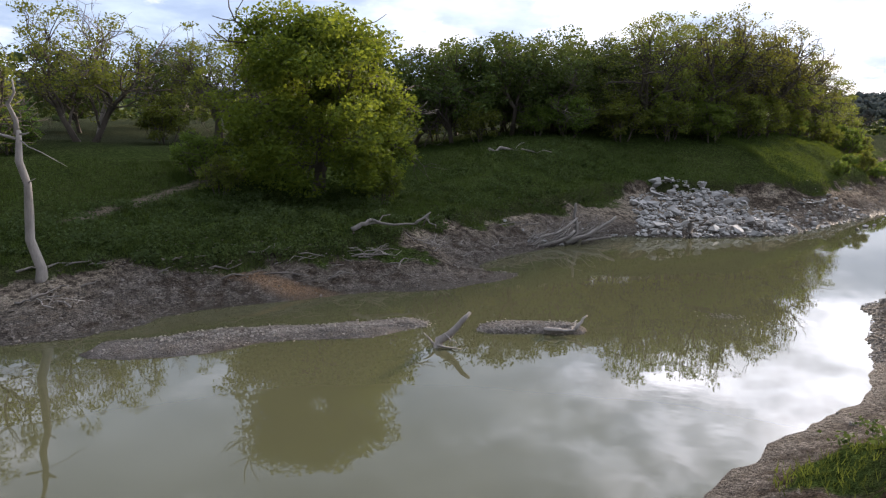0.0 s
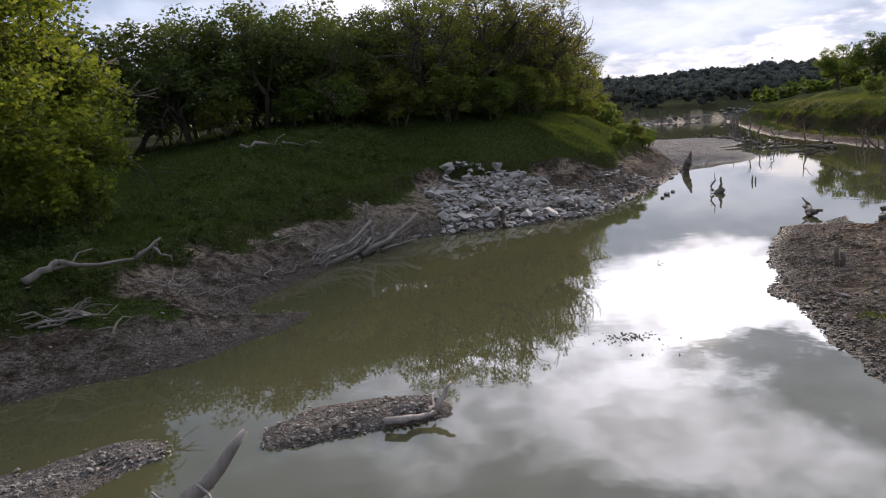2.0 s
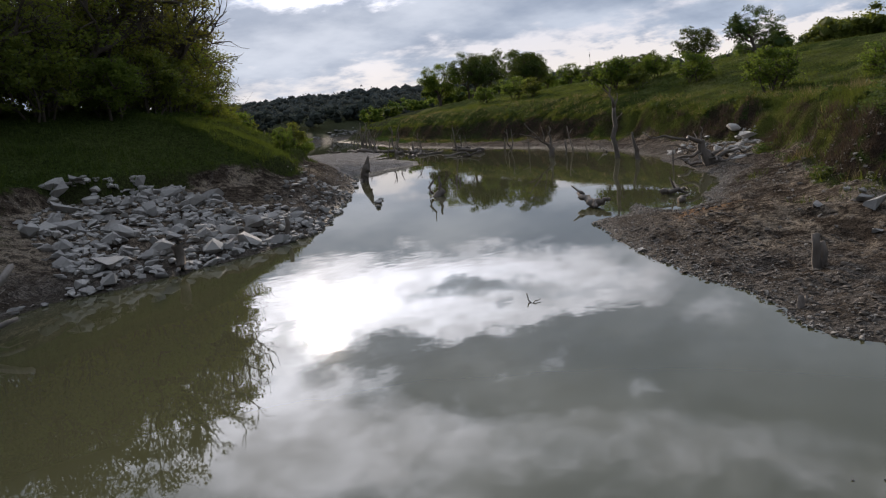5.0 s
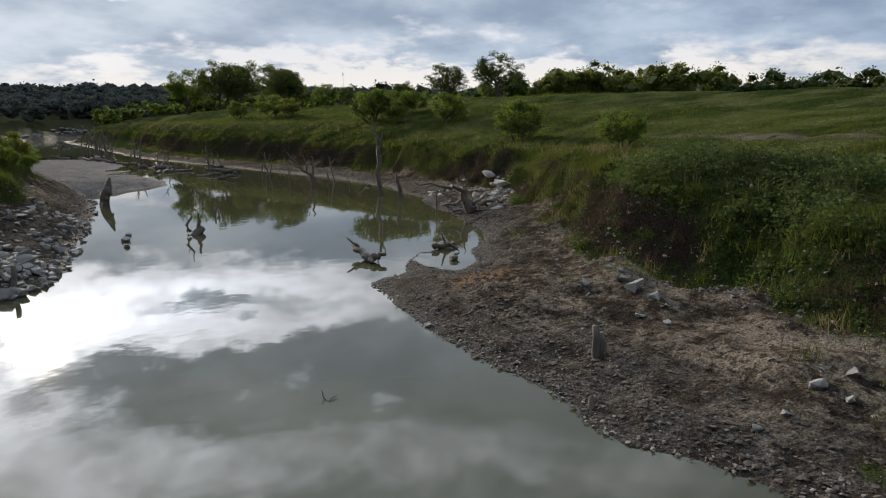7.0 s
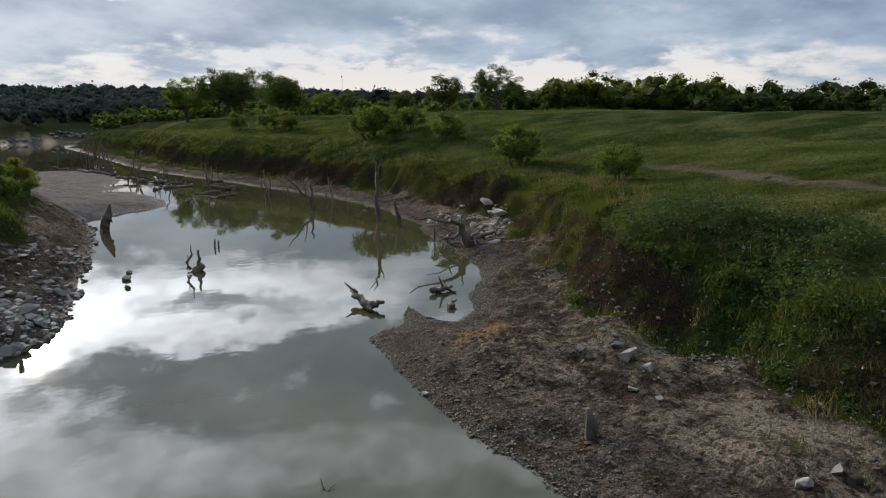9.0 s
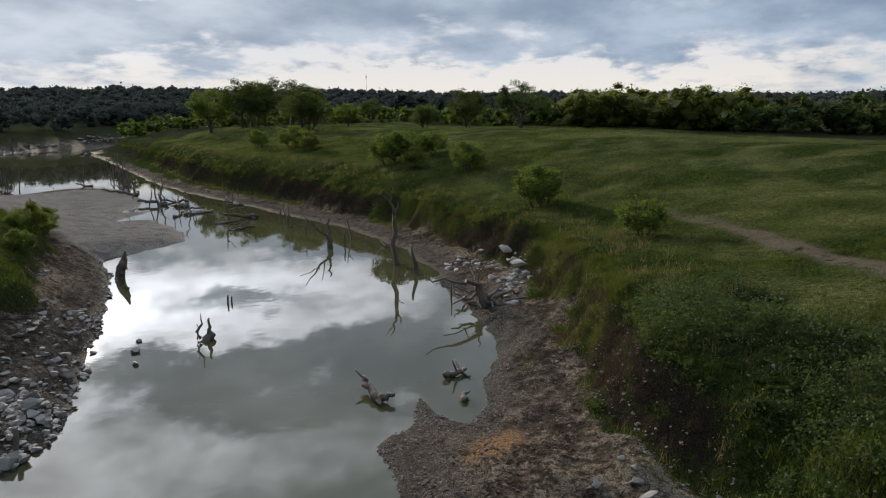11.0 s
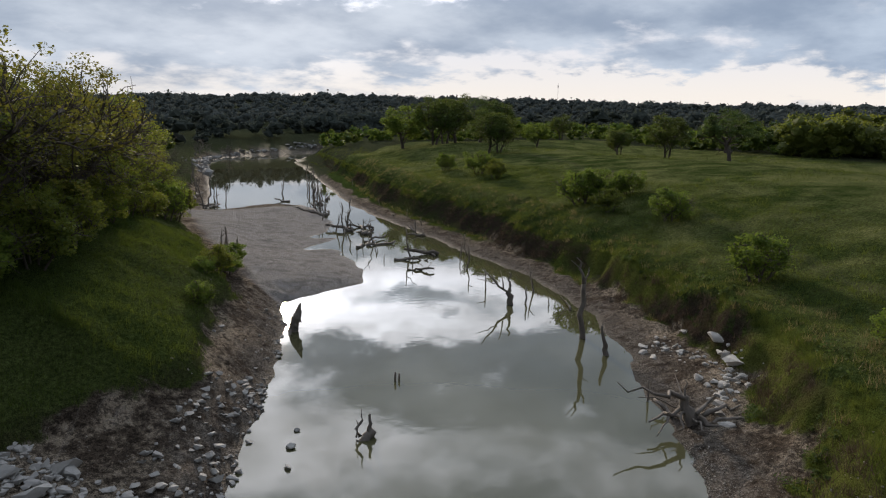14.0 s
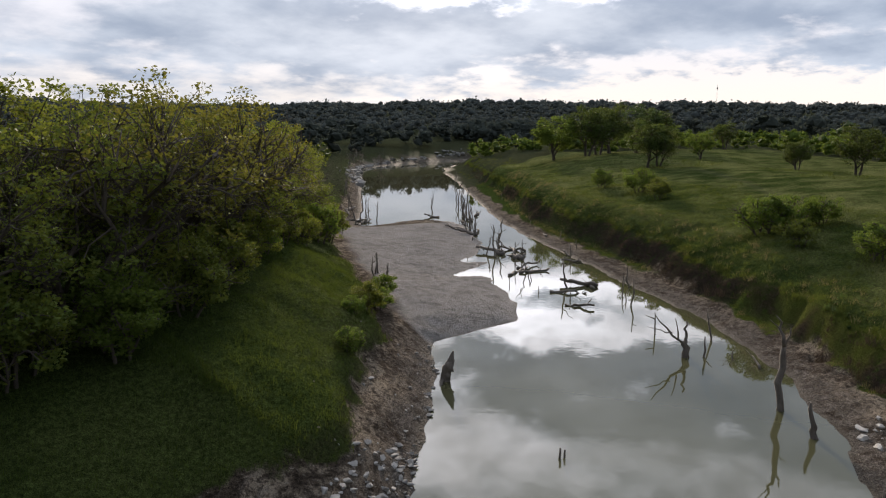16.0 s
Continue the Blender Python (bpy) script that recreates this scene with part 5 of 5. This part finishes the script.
def scatter_stones(name, label, base, count, seed, sample, lo, hi, mat):
    rng = np.random.default_rng(seed)
    x, y = sample(rng, count * 3)
    z, _, tt, left, wet = land(x, y)
    ok = np.flatnonzero(z > -0.03)[:count]
    out, faces, n = [], [], 0
    shapes = [(np.array([v.co for v in m.vertices]), [tuple(f.vertices) for f in m.polygons]) for m in base]
    for i in ok:
        v, f = shapes[rng.integers(0, len(shapes))]
        s, a = lo * (hi / lo) ** (rng.random() ** 1.8), rng.uniform(0, 6.28)
        c, d = math.cos(a) * s, math.sin(a) * s
        out.append(np.stack([v[:, 0] * c - v[:, 1] * d + x[i], v[:, 0] * d + v[:, 1] * c + y[i], v[:, 2] * s + z[i] + 0.1 * s], 1))
        faces.extend([tuple(k + n for k in q) for q in f])
        n += len(v)
    me = bpy.data.meshes.new(name)
    me.from_pydata(np.concatenate(out).tolist(), [], faces)
    me.materials.append(mat)
    tagged(new(name, me), label, "stones", kind="stuff")


def along(line, width, i0=0, i1=None):
    seg = line[i0:i1]
    cum = np.concatenate([[0], np.cumsum(np.hypot(*np.diff(seg, axis=0).T))])

    def sample(rng, n):
        t = rng.uniform(0, cum[-1], n)
        x, y = np.interp(t, cum, seg[:, 0]), np.interp(t, cum, seg[:, 1])
        r = np.abs(rng.normal(size=n)) * width
        a = rng.uniform(0, 6.28, n)
        return x + r * np.cos(a), y + r * np.sin(a)
    return sample


CLODS = [rock_mesh("clod", 560 + i, MUDCLOD, 0.3, 10) for i in range(6)]
scatter_stones("shore_gravel", "brown wet gravel stones along the waterline", BROWN, 4200, 71, along(SHORE_R, 0.8, 24, 76), 0.02, 0.10, BROWNSTONE)
scatter_stones("mud_stones", "pale and brown stones strewn over the mud flat", BROWN, 2600, 72, along(TOE_R, 1.6, 16, 40), 0.02, 0.16, BROWNSTONE)
scatter_stones("flat_clods", "dark lumps of mud churned up on the flat", CLODS, 2600, 77, along(np.array([(11.0, 17), (13.0, 20.4), (15.6, 22.8), (18.0, 25.2), (20.5, 26.2)]), 1.5), 0.04, 0.17, MUDCLOD)
scatter_stones("bank_gravel", "brown stones and clods on the mud shore", BROWN, 1600, 73, along(SHORE_L, 1.4, 14, 74), 0.03, 0.16, BROWNSTONE)
scatter_stones("bank_clods", "dark lumps of mud on the near bank", CLODS, 1100, 78, along_offset(SHORE_L, 1.6, 1.3, 14, 48), 0.05, 0.2, MUDCLOD)
scatter_stones("far_ledge", "pale broken rock ledge along the far shore", ROCKS, 420, 79, along(SHORE_L, 2.2, 144, 164), 0.6, 3.2, STONE)
scatter_stones("limestone_rubble", "pale limestone rubble below the stone heap", ROCKS, 190, 74, along(SHORE_L, 0.9, 44, 72), 0.10, 0.36, STONE)
scatter_stones("islet_gravel", "clods and gravel on the low islets", BROWN, 2200, 75, along(np.concatenate([ISLET_A, ISLET_B]), 0.5), 0.03, 0.13, BROWNSTONE)
scatter_stones("outcrop_rubble", "white limestone rubble round the outcrop boulders", WHITE, 130, 87, along(np.array([(38.6, 34.4), (37.4, 32.2), (36.2, 30.6), (34.6, 30.3), (32.6, 29.7)]), 0.55), 0.10, 0.42, WHITESTONE)
scatter_stones("riprap_rubble", "smaller grey limestone rubble filling the stone heap", ROCKS, 1100, 88, in_poly(PILE), 0.16, 0.48, STONE)
scatter_stones("strip_rubble", "grey limestone rubble strewn along the waterline", ROCKS, 90, 89, in_poly(STRIP), 0.12, 0.5, STONE)
rng = np.random.default_rng(76)
shoal = Buf()
for i in range(150):
    a = 0.22 if i < 125 else 0.7
    x, y, s = 8.9 + rng.normal() * a, 20.4 + rng.normal() * a * 0.6 - (0 if i < 125 else 0.4), rng.uniform(0.008, 0.024)
    v = rng.normal(size=(6, 3)) * 0.3 + np.array([(1, 0, 0), (-1, 0, 0), (0, 1, 0), (0, -1, 0), (0, 0, 0.7), (0, 0, -0.7)])
    shoal.add(v * s + (x, y, 0.004), [(0, 2, 4), (2, 1, 4), (1, 3, 4), (3, 0, 4), (2, 0, 5), (1, 2, 5), (3, 1, 5), (0, 3, 5)])
tagged(new("shoal_stones", shoal.mesh("shoal_stones", BROWNSTONE, False)), "small stones just breaking the water surface", "stones", kind="stuff")


# ---- grass and weeds ----
def blades(name, label, mat, sample, count, per, tall, wide, seed, spread=0.12, test=None, bare=False):
    rng = np.random.default_rng(seed)
    x, y = sample(rng, count)
    z, masks, tt, left, wet = land(x, y)
    ok = (masks["grass"] > 0.5) & ~wet & (masks["track"] < 0.4) & (masks["shaded_soil"] < 0.5 + 0.5 * fbm(x, y, 1.1, 3, 87)) if not bare else ~wet & (z > 0.08)
    if test is not None:
        ok &= test(x, y, tt, left)
    x, y, z = x[ok], y[ok], z[ok]
    n = len(x) * per
    X, Y, Z = (np.repeat(v, per) for v in (x, y, z))
    hs = np.repeat(rng.uniform(0.5, 1.3, len(x)), per) * tall * rng.uniform(0.6, 1.2, n)
    X, Y = X + rng.normal(size=n) * spread, Y + rng.normal(size=n) * spread
    a = rng.uniform(0, 6.28, n)
    ca, sa = np.cos(a), np.sin(a)
    lean = rng.normal(size=(n, 2)) * 0.45 * hs[:, None]
    w = wide * rng.uniform(0.6, 1.3, n)
    v = np.stack([np.stack([X - ca * w, Y - sa * w, Z - 0.04], 1), np.stack([X + ca * w, Y + sa * w, Z - 0.04], 1), np.stack([X + lean[:, 0], Y + lean[:, 1], Z + hs], 1)], 1)
    me = bpy.data.meshes.new(name)
    me.vertices.add(n * 3)
    me.vertices.foreach_set("co", v.astype(np.float32).ravel())
    me.loops.add(n * 3)
    me.loops.foreach_set("vertex_index", np.arange(n * 3, dtype=np.int32))
    me.polygons.add(n)
    me.polygons.foreach_set("loop_start", np.arange(0, n * 3, 3, dtype=np.int32))
    me.update(calc_edges=True)
    me.materials.append(mat)
    tagged(new(name, me), label, "grass", kind="stuff")


def box(x0, x1, y0, y1):
    return lambda rng, n: (rng.uniform(x0, x1, n), rng.uniform(y0, y1, n))


def along_bank(line, lo, hi, i0, i1, side):
    seg = line[i0:i1]
    cum = np.concatenate([[0], np.cumsum(np.hypot(*np.diff(seg, axis=0).T))])
    tan = np.gradient(seg, axis=0)
    tan /= np.linalg.norm(tan, axis=1)[:, None]

    def sample(rng, n):
        t = rng.uniform(0, cum[-1], n)
        x, y = np.interp(t, cum, seg[:, 0]), np.interp(t, cum, seg[:, 1])
        nx, ny = -np.interp(t, cum, tan[:, 1]) * side, np.interp(t, cum, tan[:, 0]) * side
        r = lo + (hi - lo) * rng.random(n) ** 1.3
        return x + nx * r, y + ny * r
    return sample


blades("bank_grass", "green grass on the wooded bank, coloured darker for its shade", GRASS_SHADED, along_bank(TOE_L, -0.5, 11, 6, 68, 1), 30000, 5, 0.15, 0.012, 81)
blades("pasture_grass", "short green grass on the cut bank and pasture", GRASS, along_bank(TOE_R, -2.5, 14, 14, 84, -1), 46000, 5, 0.085, 0.013, 82)
blades("grass_tussocks", "green grass tussocks scattered over the cut bank", GRASS, along_bank(TOE_R, -1.0, 9, 14, 96, -1), 1500, 26, 0.24, 0.010, 85, 0.11, test=lambda x, y, tt, left: fbm(x, y, 4.0, 2, 88) > 0.0)
blades("bank_tussocks", "green grass tussocks on the wooded bank", GRASS_SHADED, along_bank(TOE_L, 0, 9, 6, 72, 1), 900, 26, 0.26, 0.010, 86, 0.11, test=lambda x, y, tt, left: fbm(x, y, 4.0, 2, 89) > 0.0)
blades("dry_grass", "tufts of dry straw-coloured grass on the cut bank", STRAW, along_bank(TOE_R, -0.5, 4, 16, 90, -1), 1100, 14, 0.30, 0.011, 83)
blades("near_grass", "green grass at the near waterside", GRASS, box(4, 15, 7, 19), 6500, 6, 0.13, 0.009, 84, test=lambda x, y, tt, left: ~left)


blades("lip_grass", "long grass hanging over the lip of the cut bank", GRASS, along_bank(TOE_R, 0.5, 2.2, 14, 96, -1), 5200, 18, 0.30, 0.008, 90, 0.10, test=lambda x, y, tt, left: (tt > 0.8) & (tt < 1.7))


def weeds(name, label, sample, count, leaves, tall, leaf, seed, mat, test=None):
    rng = np.random.default_rng(seed)
    x, y = sample(rng, count)
    z, masks, tt, left, wet = land(x, y)
    ok = (masks["grass"] > 0.45) & ~wet & (masks["shaded_soil"] < 0.6)
    if test is not None:
        ok &= test(x, y, tt, left)
    x, y, z = x[ok], y[ok], z[ok]
    h = tall * rng.uniform(0.5, 1.25, len(x)) * np.clip(0.85 + 1.5 * fbm(x, y, 1.3, 3, 102), 0.3, 1.9)
    H = np.repeat(h, leaves)
    c = np.stack([np.repeat(x, leaves), np.repeat(y, leaves), np.repeat(z, leaves)], 1)
    u = rng.random(len(c)) ** 0.7
    c += np.stack([rng.normal(size=len(c)) * H * 0.28, rng.normal(size=len(c)) * H * 0.28, H * u], 1)
    tagged(new(name, quads_mesh(name, leaf_quads(rng, c, leaf, 0.5, 0.6), mat)), label, "weeds", kind="stuff")


weeds("tall_weeds", "tall leafy green weeds crowning the cut bank", box(17, 34, 15, 27), 4000, 34, 0.42, 0.038, 91, LEAF_WEED, lambda x, y, tt, left: ~left & (tt > 0.85) & (tt < 4.6) & (x < 27.5) & (fbm(x, y, 2.5, 2, 95) > -0.15))
weeds("low_weeds", "low broad-leaved weeds on the lower bank", along_bank(TOE_R, -1.6, 1.2, 14, 52, -1), 1500, 24, 0.24, 0.036, 92, LEAF_WEED, lambda x, y, tt, left: ~left & (fbm(x, y, 1.8, 2, 96) > 0.0))
weeds("bank_weeds", "dense green weeds on the shaded near bank", along_bank(TOE_L, -0.3, 5, 6, 40, 1), 3200, 19, 0.34, 0.046, 93, LEAF_WEED, lambda x, y, tt, left: fbm(x, y, 2.2, 2, 101) > -0.2)
weeds("waterside_weeds", "green weeds at the near waterside", box(6, 14, 8.5, 18), 900, 20, 0.26, 0.04, 94, LEAF_WEED, lambda x, y, tt, left: ~left & (fbm(x, y, 1.4, 2, 97) > -0.1))
weeds("bank_edge_bushes", "dark brush along the lip of the far cut bank", along_bank(TOE_R, 0.5, 2.4, 36, 96, -1), 700, 44, 0.36, 0.055, 98, LEAF_WEED, lambda x, y, tt, left: ~left & (fbm(x, y, 3, 2, 99) > 0.05))


def flowers(name, label, sample, count, seed, mat, test):
    rng = np.random.default_rng(seed)
    x, y = sample(rng, count)
    z, masks, tt, left, wet = land(x, y)
    ok = (masks["grass"] > 0.5) & ~wet & test(x, y, tt, left)
    c = np.stack([x[ok], y[ok], z[ok] + rng.uniform(0.15, 0.5, ok.sum())], 1)
    c = np.repeat(c, 3, 0) + rng.normal(size=(len(c) * 3, 3)) * 0.05
    tagged(new(name, quads_mesh(name, leaf_quads(rng, c, 0.017, 0.3, 0.9), mat)), label, "flowers", kind="stuff")


PETAL = leaf_material("white_petal", (0.14, 0.18, 0.10), (0.27, 0.31, 0.20), (0.14, 0.17, 0.10), 0.3)
flowers("wild_flowers", "small whitish flower heads among the tall weeds", box(17, 33, 16, 27), 2600, 121, PETAL, lambda x, y, tt, left: ~left & (tt > 1.35) & (tt < 4.6) & (x < 27.5) & (fbm(x, y, 2.5, 2, 95) > -0.1))

blades("dead_grass", "brown dead grass clinging to the face of the cut bank", DEADGRASS, along_bank(TOE_R, -0.2, 2.2, 14, 96, -1), 5200, 20, 0.26, 0.010, 135, 0.13, test=lambda x, y, tt, left: (land(x, y)[1]["shaded_soil"] > 0.35) & (fbm(x, y, 1.6, 3, 136) > -0.1), bare=True)
blades("flat_grass", "thin tufts of grass rooted in the mud flat", GRASS, along_bank(TOE_R, -1.5, 2.2, 14, 40, 1), 420, 22, 0.15, 0.008, 131, 0.13, test=lambda x, y, tt, left: fbm(x, y, 1.6, 2, 132) > 0.1, bare=True)

mast = tagged(empty("radio_mast", pose(580, 355, ground_z(580, 355))), "thin far radio mast rising from the wooded ridge", "mast")
leg = Buf()
leg.tube([(0, 0, 0), (0, 0, 22)], (0.16, 0.10), 4)
part("pole", leg.mesh("pole", DARKWOOD), mast)
head = Buf()
head.tube([(0, 0, 18), (0, 0, 20)], (0.45, 0.45), 6)
part("antenna", head.mesh("antenna", DEADWOOD), mast)

blades("pasture_tufts", "taller grass tufts scattered over the pasture", GRASS, box(36, 112, 22, 104), 4200, 9, 0.30, 0.022, 133, 0.22, test=lambda x, y, tt, left: ~left & (tt > 3) & (fbm(x, y, 9.0, 3, 134) > -0.05))
